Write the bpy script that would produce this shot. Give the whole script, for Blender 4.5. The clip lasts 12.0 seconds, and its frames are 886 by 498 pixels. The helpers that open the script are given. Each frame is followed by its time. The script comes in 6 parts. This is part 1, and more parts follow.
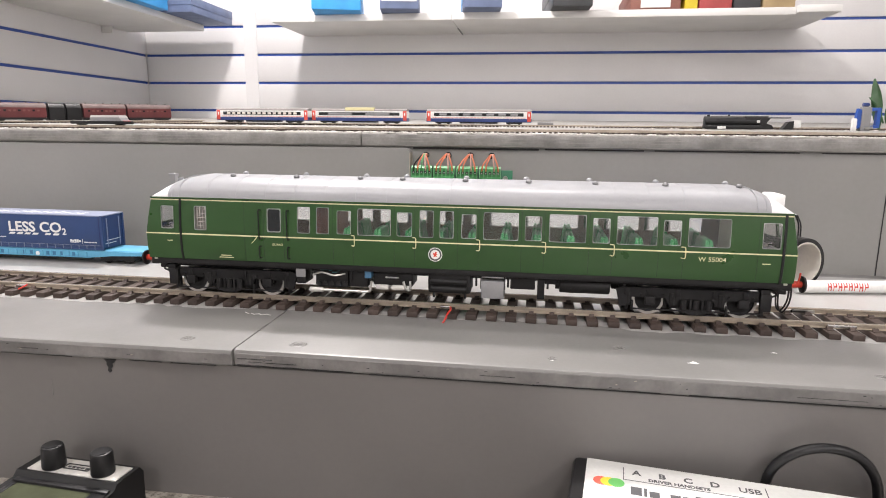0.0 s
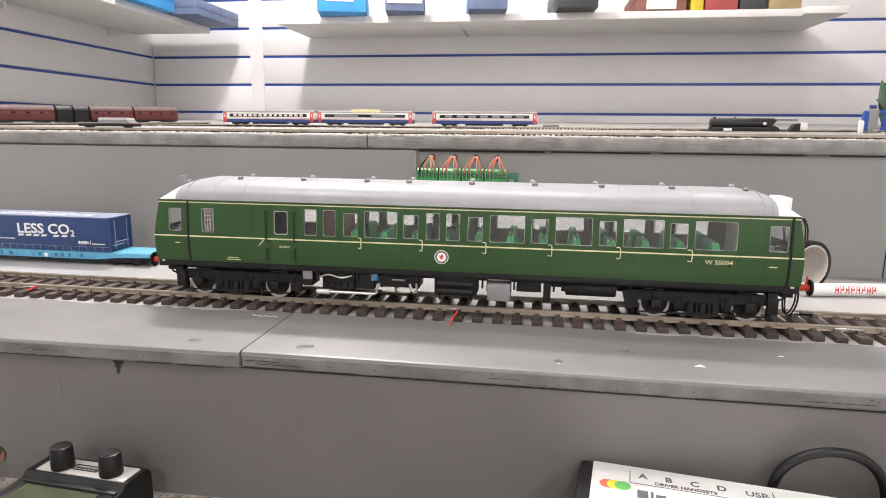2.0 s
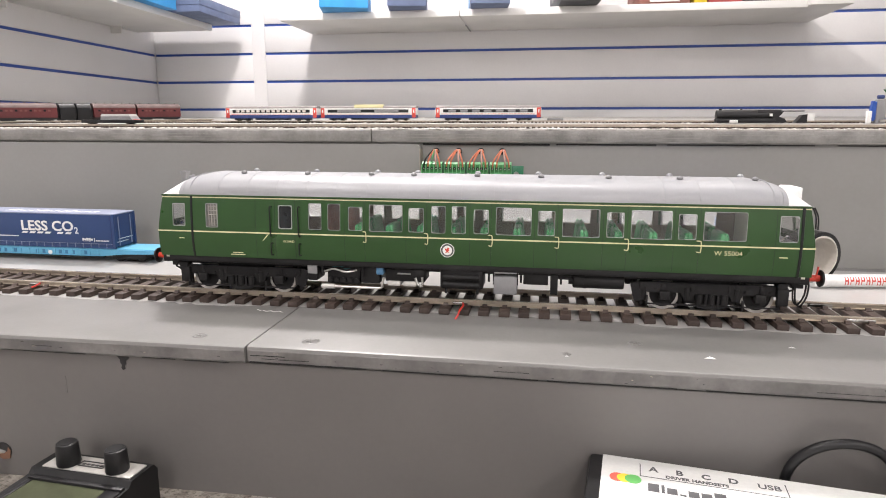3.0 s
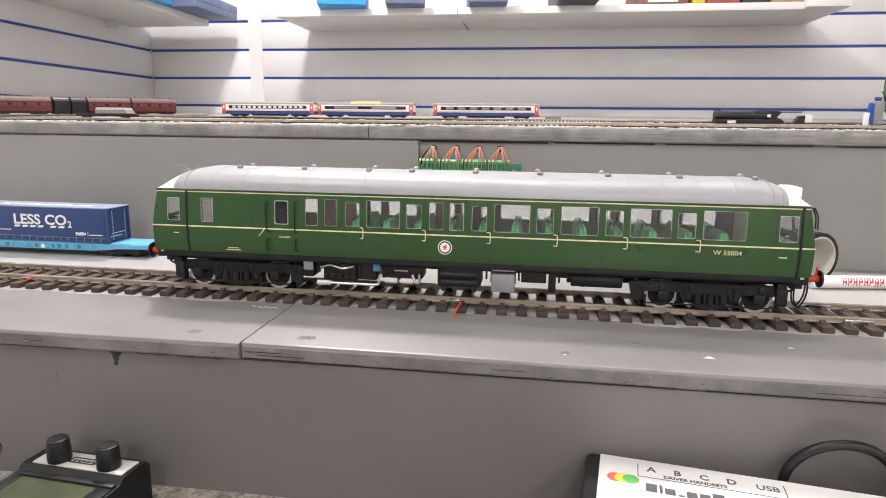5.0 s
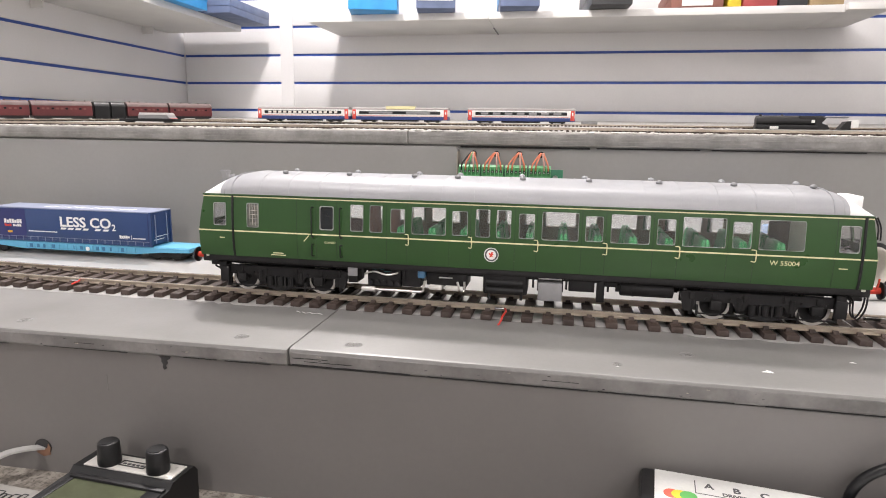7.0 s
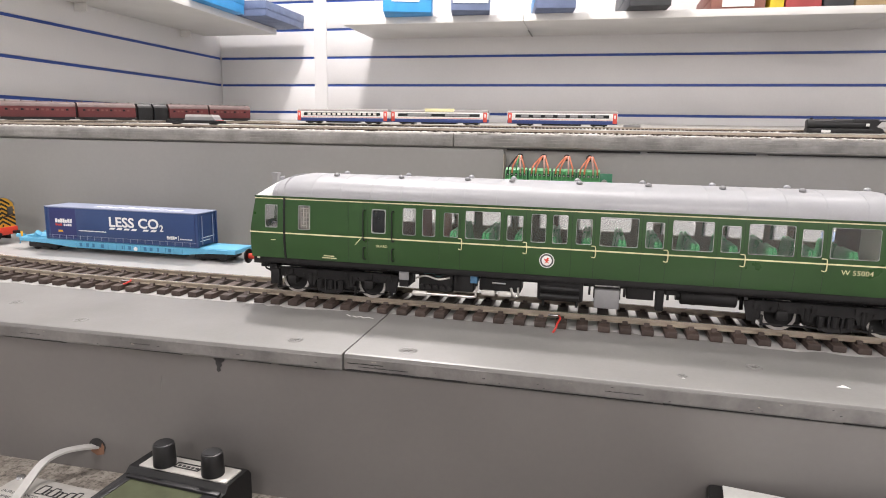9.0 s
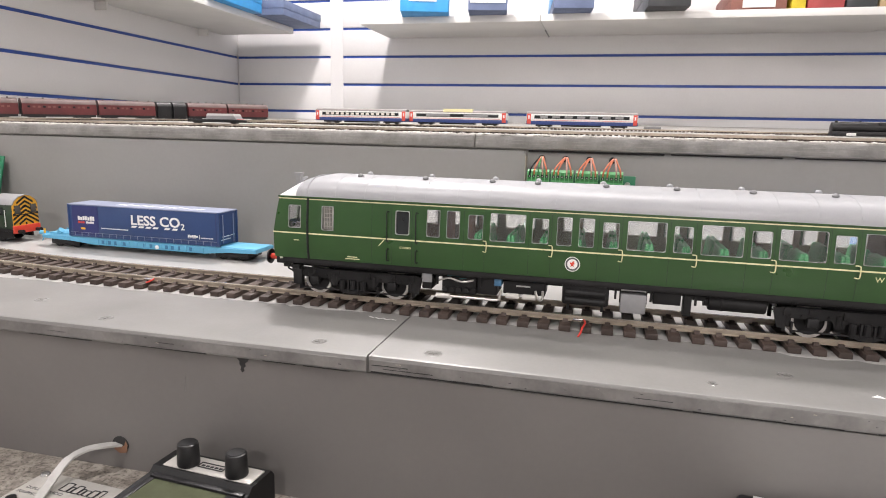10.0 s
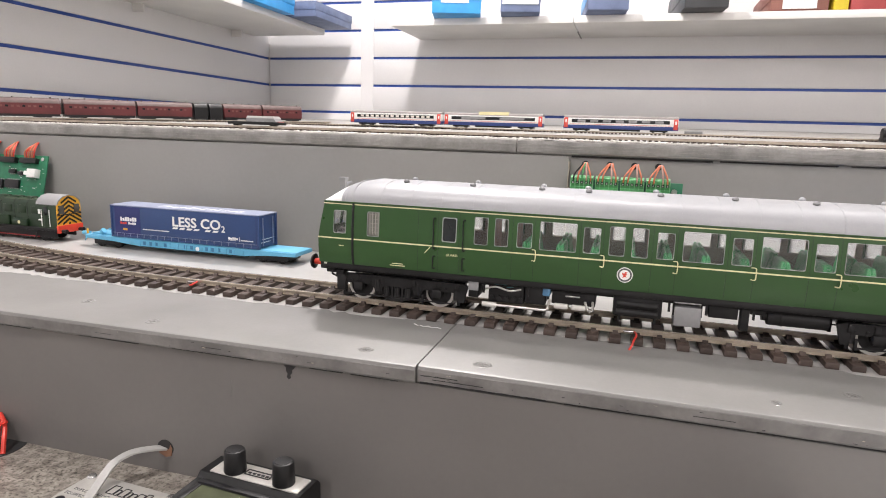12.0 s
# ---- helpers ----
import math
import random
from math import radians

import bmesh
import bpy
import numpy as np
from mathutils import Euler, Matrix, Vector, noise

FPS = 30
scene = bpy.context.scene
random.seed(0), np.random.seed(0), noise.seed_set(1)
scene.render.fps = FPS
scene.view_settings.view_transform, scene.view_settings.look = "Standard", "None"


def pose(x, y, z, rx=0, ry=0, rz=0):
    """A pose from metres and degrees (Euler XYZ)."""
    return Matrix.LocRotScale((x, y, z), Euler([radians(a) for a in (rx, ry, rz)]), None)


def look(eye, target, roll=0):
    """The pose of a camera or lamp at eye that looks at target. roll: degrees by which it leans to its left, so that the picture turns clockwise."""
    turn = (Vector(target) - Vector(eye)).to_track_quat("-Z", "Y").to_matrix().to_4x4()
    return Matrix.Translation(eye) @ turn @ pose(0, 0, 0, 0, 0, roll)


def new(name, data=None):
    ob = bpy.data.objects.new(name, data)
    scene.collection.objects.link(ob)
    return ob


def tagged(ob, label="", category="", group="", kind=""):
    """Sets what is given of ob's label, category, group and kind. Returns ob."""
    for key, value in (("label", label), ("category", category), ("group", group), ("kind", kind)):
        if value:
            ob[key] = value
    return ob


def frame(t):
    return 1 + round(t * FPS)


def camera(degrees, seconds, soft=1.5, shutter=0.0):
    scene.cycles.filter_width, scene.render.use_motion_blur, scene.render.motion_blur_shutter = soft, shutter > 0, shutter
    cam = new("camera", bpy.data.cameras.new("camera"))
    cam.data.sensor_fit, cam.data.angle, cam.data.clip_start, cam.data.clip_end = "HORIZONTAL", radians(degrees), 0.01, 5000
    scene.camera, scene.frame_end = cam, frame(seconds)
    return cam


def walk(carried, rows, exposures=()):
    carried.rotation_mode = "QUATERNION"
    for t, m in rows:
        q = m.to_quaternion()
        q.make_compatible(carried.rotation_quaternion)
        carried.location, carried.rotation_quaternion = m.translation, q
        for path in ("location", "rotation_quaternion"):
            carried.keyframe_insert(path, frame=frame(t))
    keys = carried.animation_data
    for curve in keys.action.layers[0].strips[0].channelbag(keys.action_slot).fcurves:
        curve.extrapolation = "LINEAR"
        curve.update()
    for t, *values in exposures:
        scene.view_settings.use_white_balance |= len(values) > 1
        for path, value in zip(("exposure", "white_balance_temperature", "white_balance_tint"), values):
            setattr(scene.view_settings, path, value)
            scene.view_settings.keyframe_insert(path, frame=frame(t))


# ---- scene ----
cam = camera(70.7, 12.0, soft=1.0)
PATH = [
    (0, (0.057, -0.45, 1.131), (-0.225, 1.494, 0.759), 0.6),
    (0.5, (0.054, -0.45, 1.131), (-0.238, 1.493, 0.755), 0.6),
    (1, (0.056, -0.449, 1.132), (-0.244, 1.492, 0.756), 0.3),
    (1.5, (0.058, -0.449, 1.13), (-0.243, 1.492, 0.756), 0.1),
    (2, (0.056, -0.451, 1.132), (-0.241, 1.492, 0.764), 0.6),
    (2.5, (0.055, -0.449, 1.13), (-0.248, 1.492, 0.754), 0.3),
    (3, (0.054, -0.448, 1.129), (-0.254, 1.492, 0.75), 0.1),
    (5, (0.052, -0.445, 1.127), (-0.241, 1.496, 0.745), 0.7),
    (5.5, (0.048, -0.445, 1.127), (-0.262, 1.494, 0.75), 0.9),
    (6, (0.044, -0.445, 1.128), (-0.286, 1.492, 0.757), 0.8),
    (6.5, (0.04, -0.444, 1.129), (-0.308, 1.491, 0.76), 0.8),
    (7, (0.036, -0.443, 1.128), (-0.331, 1.488, 0.758), 0.8),
    (9, (0.016, -0.44, 1.128), (-0.431, 1.475, 0.764), 1.0),
    (9.5, (0.012, -0.439, 1.129), (-0.453, 1.472, 0.766), 1.1),
    (10, (0.007, -0.439, 1.129), (-0.476, 1.467, 0.763), 1.4),
    (10.5, (0.002, -0.438, 1.13), (-0.498, 1.462, 0.76), 1.8),
    (11, (-0.003, -0.438, 1.132), (-0.52, 1.458, 0.761), 2.2),
    (11.5, (-0.007, -0.437, 1.131), (-0.545, 1.453, 0.76), 1.8),
    (12, (-0.011, -0.436, 1.132), (-0.565, 1.451, 0.766), 1.8),
]
walk(cam, [(t, look(eye, target, roll)) for t, eye, target, roll in PATH])

# ---------- light ----------
scene.view_settings.exposure = 0.10
world = bpy.data.worlds.new("room_air")
world.use_nodes = True
world.node_tree.nodes["Background"].inputs[0].default_value = (1.0, 0.97, 0.94, 1)
world.node_tree.nodes["Background"].inputs[1].default_value = 0.10
scene.world = world


def ceiling_lamp(x, y, z, sx, sy, watts, target, colour=(1, 0.935, 0.92)):
    d = bpy.data.lights.new("ceiling_lamp", "AREA")
    d.shape, d.size, d.size_y, d.energy, d.color = "RECTANGLE", sx, sy, watts, colour
    ob = new("ceiling_lamp", d)
    ob.matrix_world = look((x, y, z), target)
    return ob


CEIL = 2.55
LAMPS = [
    (-0.52, 0.78, 0.17, 0.17, 32),
    (0.66, 0.78, 0.17, 0.17, 4),
    (0.05, 0.30, 0.12, 0.12, 8),
    # the next two are added fill, out of view, to brighten the left side
    (-0.62, -0.75, 0.30, 0.30, 15),
    (1.70, -1.50, 0.30, 0.30, 27),
    (0.42, -2.7, 0.14, 0.14, 34),
]
for lx, ly, sx, sy, w in LAMPS:
    ceiling_lamp(lx, ly, CEIL - 0.03, sx, sy, w, (lx, ly + 0.0001, 0))


# ---------- materials ----------
def nodes_of(name):
    m = bpy.data.materials.new(name)
    m.use_nodes = True
    t = m.node_tree
    return m, t, t.nodes["Principled BSDF"]


def M(name, col, rough=0.5, metal=0.0, var=0.10, s1=25.0, s2=500.0, bump=0.15, depth=0.0002, spec=0.5, fine=0.06, hue=None, island=0.0):
    """A painted, moulded or metal surface with broad mottling, fine grain and slight relief."""
    m, t, b = nodes_of(name)
    N, L = t.nodes, t.links
    co = N.new("ShaderNodeTexCoord")
    n1 = N.new("ShaderNodeTexNoise")
    n1.inputs["Scale"].default_value, n1.inputs["Detail"].default_value = s1, 5
    n2 = N.new("ShaderNodeTexNoise")
    n2.inputs["Scale"].default_value, n2.inputs["Detail"].default_value = s2, 3
    for n in (n1, n2):
        L.new(co.outputs["Object"], n.inputs["Vector"])
    other = hue or tuple(c * 0.75 for c in col)
    mix = N.new("ShaderNodeMix")
    mix.data_type = "RGBA"
    mix.inputs[6].default_value = (*[min(1, c * (1 + var * 0.5)) for c in col], 1)
    mix.inputs[7].default_value = (*[c * (1 - var) + o * var for c, o in zip([c * (1 - var) for c in col], other)], 1)
    ramp = N.new("ShaderNodeMapRange")
    ramp.inputs[1].default_value, ramp.inputs[2].default_value = 0.35, 0.68
    L.new(n1.outputs["Fac"], ramp.inputs[0])
    L.new(ramp.outputs[0], mix.inputs[0])
    mul = N.new("ShaderNodeMix")
    mul.data_type, mul.blend_type = "RGBA", "MULTIPLY"
    mul.inputs[0].default_value = 1.0
    g = N.new("ShaderNodeMapRange")
    g.inputs[3].default_value, g.inputs[4].default_value = 1 - 2 * fine, 1 + fine
    L.new(n2.outputs["Fac"], g.inputs[0])
    L.new(mix.outputs[2], mul.inputs[6])
    L.new(g.outputs[0], mul.inputs[7])
    out = mul.outputs[2]
    if island:
        info = N.new("ShaderNodeObjectInfo")
        r = N.new("ShaderNodeMapRange")
        r.inputs[3].default_value, r.inputs[4].default_value = 1 - island, 1 + island
        L.new(info.outputs["Random"], r.inputs[0])
        m2 = N.new("ShaderNodeMix")
        m2.data_type, m2.blend_type = "RGBA", "MULTIPLY"
        m2.inputs[0].default_value = 1.0
        L.new(out, m2.inputs[6])
        L.new(r.outputs[0], m2.inputs[7])
        out = m2.outputs[2]
    L.new(out, b.inputs["Base Color"])
    rr = N.new("ShaderNodeMapRange")
    rr.inputs[3].default_value, rr.inputs[4].default_value = max(0.03, rough - 0.08), min(1, rough + 0.08)
    L.new(n1.outputs["Fac"], rr.inputs[0])
    L.new(rr.outputs[0], b.inputs["Roughness"])
    b.inputs["Metallic"].default_value = metal
    b.inputs["Specular IOR Level"].default_value = spec
    if bump:
        bp = N.new("ShaderNodeBump")
        bp.inputs["Strength"].default_value, bp.inputs["Distance"].default_value = bump, depth
        L.new(n2.outputs["Fac"], bp.inputs["Height"])
        L.new(bp.outputs["Normal"], b.inputs["Normal"])
    return m


def glass(name, tint=(0.985, 0.99, 0.988), gloss=0.06, haze=0.0):
    m, t, b = nodes_of(name)
    N, L = t.nodes, t.links
    tr, gl, mx = N.new("ShaderNodeBsdfTransparent"), N.new("ShaderNodeBsdfGlossy"), N.new("ShaderNodeMixShader")
    tr.inputs[0].default_value = (*tint, 1)
    gl.inputs["Roughness"].default_value = 0.03
    mx.inputs[0].default_value = gloss
    L.new(tr.outputs[0], mx.inputs[1])
    L.new(gl.outputs[0], mx.inputs[2])
    out = mx
    if haze:
        tl, out = N.new("ShaderNodeBsdfTranslucent"), N.new("ShaderNodeMixShader")
        tl.inputs[0].default_value = (0.85, 0.85, 0.84, 1)
        out.inputs[0].default_value = haze
        L.new(mx.outputs[0], out.inputs[1])
        L.new(tl.outputs[0], out.inputs[2])
    L.new(out.outputs[0], N["Material Output"].inputs[0])
    return m


def granite(name):
    m, t, b = nodes_of(name)
    N, L = t.nodes, t.links
    co = N.new("ShaderNodeTexCoord")
    a, c = N.new("ShaderNodeTexNoise"), N.new("ShaderNodeTexNoise")
    a.inputs["Scale"].default_value, a.inputs["Detail"].default_value, a.inputs["Roughness"].default_value = 130, 6, 0.65
    c.inputs["Scale"].default_value, c.inputs["Detail"].default_value = 420, 3
    for n in (a, c):
        L.new(co.outputs["Object"], n.inputs["Vector"])
    r1, r2 = N.new("ShaderNodeValToRGB"), N.new("ShaderNodeValToRGB")
    for r, stops in ((r1, ((0.30, (0.07, 0.055, 0.045)), (0.46, (0.24, 0.215, 0.185)), (0.60, (0.40, 0.37, 0.33)), (0.75, (0.20, 0.17, 0.15)))),
                     (r2, ((0.36, (0.35, 0.33, 0.31)), (0.47, (1, 1, 1)), (0.62, (1, 1, 1)), (0.72, (1.3, 1.3, 1.3))))):
        e = r.color_ramp.elements
        while len(e) < 4:
            e.new(0.5)
        for k, (p, col) in enumerate(stops):
            e[k].position, e[k].color = p, (*col, 1)
    L.new(a.outputs["Fac"], r1.inputs[0])
    L.new(c.outputs["Fac"], r2.inputs[0])
    mul = N.new("ShaderNodeMix")
    mul.data_type, mul.blend_type = "RGBA", "MULTIPLY"
    mul.inputs[0].default_value = 1
    L.new(r1.outputs[0], mul.inputs[6])
    L.new(r2.outputs[0], mul.inputs[7])
    L.new(mul.outputs[2], b.inputs["Base Color"])
    b.inputs["Roughness"].default_value = 0.42
    return m


def emitter(name, col, s):
    m, t, b = nodes_of(name)
    b.inputs["Base Color"].default_value = (*col, 1)
    b.inputs["Emission Color"].default_value = (*col, 1)
    b.inputs["Emission Strength"].default_value = s
    return m


WALL = M("white_slat_panel", (0.74, 0.73, 0.73), 0.45, var=0.04, s1=3, s2=200, bump=0.05, fine=0.02)
SLAT = M("blue_plastic_insert", (0.028, 0.078, 0.34), 0.4, var=0.1)
SHELF = M("white_shelf_laminate", (0.76, 0.75, 0.73), 0.5, var=0.06, s1=6, fine=0.02)
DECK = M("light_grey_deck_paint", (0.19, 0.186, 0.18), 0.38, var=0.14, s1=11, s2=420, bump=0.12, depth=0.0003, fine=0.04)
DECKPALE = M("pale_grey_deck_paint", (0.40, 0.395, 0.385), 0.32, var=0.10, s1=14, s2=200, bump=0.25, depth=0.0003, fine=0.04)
UEDGE = M("scuffed_upper_edge_paint", (0.27, 0.262, 0.25), 0.55, var=0.3, s1=45, s2=380, bump=0.5, depth=0.0006, fine=0.12)
EDGE = M("worn_grey_edge_paint", (0.155, 0.15, 0.145), 0.5, var=0.35, s1=45, s2=380, bump=0.5, depth=0.0006, fine=0.12)
FASCIA = M("grey_fascia_paint", (0.132, 0.125, 0.119), 0.46, var=0.08, s1=7, s2=260, bump=0.2, fine=0.03)
BACKING = M("grey_backing_paint", (0.255, 0.25, 0.24), 0.5, var=0.08, s1=6, s2=220, bump=0.2, fine=0.03)
UPPER = M("upper_deck_paint", (0.31, 0.30, 0.28), 0.6, var=0.3, s1=40, s2=300, bump=0.5, depth=0.0006, fine=0.1)
RAILHEAD = M("polished_rail_head", (0.72, 0.66, 0.57), 0.25, 0.8, var=0.15, s1=50, s2=700, bump=0.1)
PLY = M("raw_plywood_edge", (0.40, 0.36, 0.30), 0.7, var=0.4, s1=60, s2=500, bump=0.4, fine=0.15)
DARKGAP = M("dark_crack", (0.02, 0.02, 0.02), 0.9)
GRANITE = granite("speckled_worktop")
CEILM = M("ceiling_white", (0.78, 0.78, 0.76), 0.8, var=0.04, s1=2)
FLOORM = M("grey_carpet", (0.12, 0.12, 0.125), 0.95, var=0.2, s1=8, s2=300)
LAMPM = emitter("lamp_diffuser", (1, 0.96, 0.9), 6.0)
TYRE = M("dull_steel_tyre", (0.55, 0.53, 0.50), 0.38, 0.6, var=0.2, s1=90, s2=900)
MAROONROOF = M("greyish_maroon_roof", (0.085, 0.052, 0.048), 0.6, var=0.3, s1=60)
FADED = M("faded_window_print", (0.17, 0.065, 0.055), 0.5)
GREEN = M("railcar_green_paint", (0.0215, 0.066, 0.0155), 0.30, var=0.06, s1=30, s2=900, bump=0.03, fine=0.03)
DGREEN = M("dark_green_paint", (0.012, 0.03, 0.012), 0.4)
ROOF = M("silver_grey_roof_paint", (0.32, 0.325, 0.34), 0.40, var=0.06, s1=30, s2=900, bump=0.05, fine=0.03)
DOME = M("white_cab_roof_paint", (0.80, 0.80, 0.79), 0.42, var=0.04, s1=30)
CREAM = M("cream_lining_paint", (0.72, 0.66, 0.40), 0.45, var=0.05)
BLACK = M("black_plastic", (0.0095, 0.0095, 0.0105), 0.42, spec=0.4, var=0.15, s1=80, s2=700, fine=0.1)
FRAME = M("weathered_black_underframe", (0.0105, 0.010, 0.0105), 0.55, spec=0.3, var=0.3, s1=90, s2=900, fine=0.15)
STEEL = M("bright_steel", (0.56, 0.55, 0.53), 0.28, 1.0, var=0.1, s1=90, s2=900, bump=0.05)
CHROME = M("chrome", (0.75, 0.75, 0.75), 0.15, 1.0, var=0.05)
RAILM = M("nickel_silver_rail", (0.46, 0.40, 0.325), 0.34, 0.6, var=0.2, s1=50, s2=700, bump=0.1)
RAILSIDE = M("weathered_rail_side", (0.30, 0.26, 0.21), 0.5, 0.5, var=0.25, s1=60, s2=500)
SLEEPER = M("dark_brown_sleeper_plastic", (0.062, 0.042, 0.034), 0.62, var=0.2, s1=120, s2=1200, bump=0.3, fine=0.12, island=0.22)
RED = M("red_paint", (0.62, 0.055, 0.03), 0.4)
ORANGE = M("orange_wire_insulation", (0.58, 0.17, 0.085), 0.4)
DULLPINK = M("faded_pink_wire_insulation", (0.50, 0.30, 0.25), 0.45)
REDW = M("red_wire_insulation", (0.62, 0.04, 0.025), 0.4)
WHITE = M("white_plastic", (0.78, 0.78, 0.76), 0.4, var=0.04)
FARFRAME = M("white_inner_frame", (0.70, 0.70, 0.68), 0.4)
SILVER = M("silver_window_frame", (0.52, 0.53, 0.52), 0.3, 0.7, var=0.05)
GLASS = glass("window_glazing")
# haze is added to the far panes alone, to make them look brighter
FARGLASS = glass("far_glazing_with_added_haze", haze=0.26)
SEATG = M("green_seat_moquette", (0.06, 0.33, 0.12), 0.4, var=0.2, s1=150)
INTER = M("cream_interior_lining", (0.62, 0.60, 0.52), 0.6)
LINING = M("dull_inner_wall", (0.20, 0.165, 0.115), 0.6, var=0.15, s1=90)
BROWN = M("brown_partition_wood", (0.32, 0.13, 0.075), 0.5, var=0.3, s1=90)
GREYBOX = M("grey_equipment_paint", (0.24, 0.24, 0.245), 0.5)
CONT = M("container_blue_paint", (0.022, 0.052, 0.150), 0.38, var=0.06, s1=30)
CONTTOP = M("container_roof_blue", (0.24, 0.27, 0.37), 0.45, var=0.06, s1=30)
NAVY = M("navy_panel_print", (0.022, 0.03, 0.13), 0.4)
SILLSHADE = M("painted_sill_shade_blue", (0.035, 0.16, 0.30), 0.5)
SKYB = M("light_blue_wagon_paint", (0.11, 0.37, 0.56), 0.4, var=0.08)
PCB = M("green_circuit_board", (0.015, 0.155, 0.075), 0.35, var=0.2, s1=150, s2=900)
TERMPALE = M("pale_green_terminal_edge", (0.16, 0.42, 0.20), 0.4)
TERM = M("green_terminal_block", (0.06, 0.27, 0.09), 0.4, var=0.08)
ENDGLASS = M("grey_brown_cab_window", (0.085, 0.075, 0.065), 0.2, bump=0)
DULLRED = M("dull_red_rod_paint", (0.26, 0.03, 0.03), 0.5)
YELLOW = M("yellow_paint", (0.72, 0.37, 0.03), 0.45)
BLUEP = M("blue_wagon_plastic", (0.015, 0.075, 0.36), 0.35, var=0.06)
CYAN = M("bright_blue_plastic", (0.02, 0.24, 0.62), 0.4)
GREYP = M("grey_printed_plastic", (0.13, 0.13, 0.145), 0.55, s2=1200, bump=0.4, fine=0.1)
TAPE = M("black_pvc_tape", (0.012, 0.012, 0.013), 0.22, var=0.1)
CARD = M("cardboard_core", (0.68, 0.64, 0.58), 0.75, var=0.08, s1=80)
MAROON = M("maroon_coach_paint", (0.105, 0.017, 0.019), 0.5, var=0.2, s1=60)
DMUBLUE = M("unit_blue_paint", (0.025, 0.05, 0.19), 0.4)
DMURED = M("unit_red_door_paint", (0.62, 0.07, 0.05), 0.45)
ROOFG = M("unit_grey_roof", (0.22, 0.20, 0.19), 0.6)
DARKWIN = M("dark_tinted_window", (0.014, 0.017, 0.018), 0.15, bump=0)
SNOW = M("white_ballast_filler", (0.68, 0.66, 0.62), 0.8, var=0.25, s1=90, s2=700, bump=0.6, depth=0.001, fine=0.15)
BOXBLUE = M("light_blue_model_box_card", (0.05, 0.33, 0.72), 0.4)
BOXNAVY = M("dusty_blue_model_box_card", (0.14, 0.18, 0.30), 0.5, var=0.15)
BOXBLACK = M("black_model_box_card", (0.05, 0.052, 0.056), 0.45)
BOXBROWN = M("red_brown_model_box_card", (0.26, 0.11, 0.085), 0.6)
BOXRED = M("red_model_box_card", (0.42, 0.075, 0.075), 0.5)
BOXYEL = M("yellow_model_box_card", (0.75, 0.58, 0.04), 0.5)
BOXTAN = M("tan_cardboard", (0.42, 0.31, 0.17), 0.7)
LCD = M("grey_green_lcd", (0.068, 0.076, 0.045), 0.18, var=0.2, s1=60)
CTRLTOP = M("dull_dark_grey_case", (0.010, 0.010, 0.0105), 0.5, spec=0.3, s2=900, bump=0.3)
ALU = M("brushed_aluminium_plate", (0.60, 0.585, 0.55), 0.45, 0.35, var=0.1, s1=60)
INK = M("black_ink", (0.02, 0.02, 0.022), 0.6)
INKG = M("dark_grey_ink", (0.09, 0.09, 0.095), 0.6)
SIGRED = M("signal_red_print", (0.80, 0.14, 0.10), 0.5)
SIGYEL = M("signal_yellow_print", (0.85, 0.66, 0.06), 0.5)
SIGGRN = M("signal_green_print", (0.14, 0.48, 0.13), 0.5)
LEAF = M("plant_leaf", (0.03, 0.085, 0.028), 0.4, var=0.3, s1=60)
CABLE = M("grey_flat_cable", (0.42, 0.415, 0.40), 0.4, var=0.06)
WOODHOLE = M("raw_mdf_hole_edge", (0.20, 0.10, 0.06), 0.8)


# ---------- mesh helpers ----------
def box(bm, x0, x1, y0, y1, z0, z1, bevel=0.0):
    vs = [bm.verts.new((x, y, z)) for x in (x0, x1) for y in (y0, y1) for z in (z0, z1)]
    fs = [bm.faces.new([vs[i] for i in q]) for q in ((0, 1, 3, 2), (4, 6, 7, 5), (0, 4, 5, 1), (2, 3, 7, 6), (0, 2, 6, 4), (1, 5, 7, 3))]
    if bevel:
        bmesh.ops.bevel(bm, geom=list({e for f in fs for e in f.edges}), offset=bevel, segments=2, profile=0.5, affect="EDGES")
    return bm


def B(*args, **kw):
    return box(bmesh.new(), *args, **kw)


def cyl(bm, p0, p1, r, seg=16, r2=None, bevel=0.0):
    p0, p1 = Vector(p0), Vector(p1)
    d = p1 - p0
    rot = d.to_track_quat("Z", "Y").to_matrix().to_4x4()
    got = bmesh.ops.create_cone(bm, cap_ends=True, segments=seg, radius1=r, radius2=r if r2 is None else r2, depth=d.length,
                                matrix=Matrix.Translation((p0 + p1) / 2) @ rot)
    if bevel:
        rims = [e for v in got["verts"] for e in v.link_edges if len([f for f in e.link_faces if len(f.verts) > 4]) == 1]
        bmesh.ops.bevel(bm, geom=list(set(rims)), offset=bevel, segments=2, profile=0.5, affect="EDGES")
    return bm


def C(*args, **kw):
    return cyl(bmesh.new(), *args, **kw)


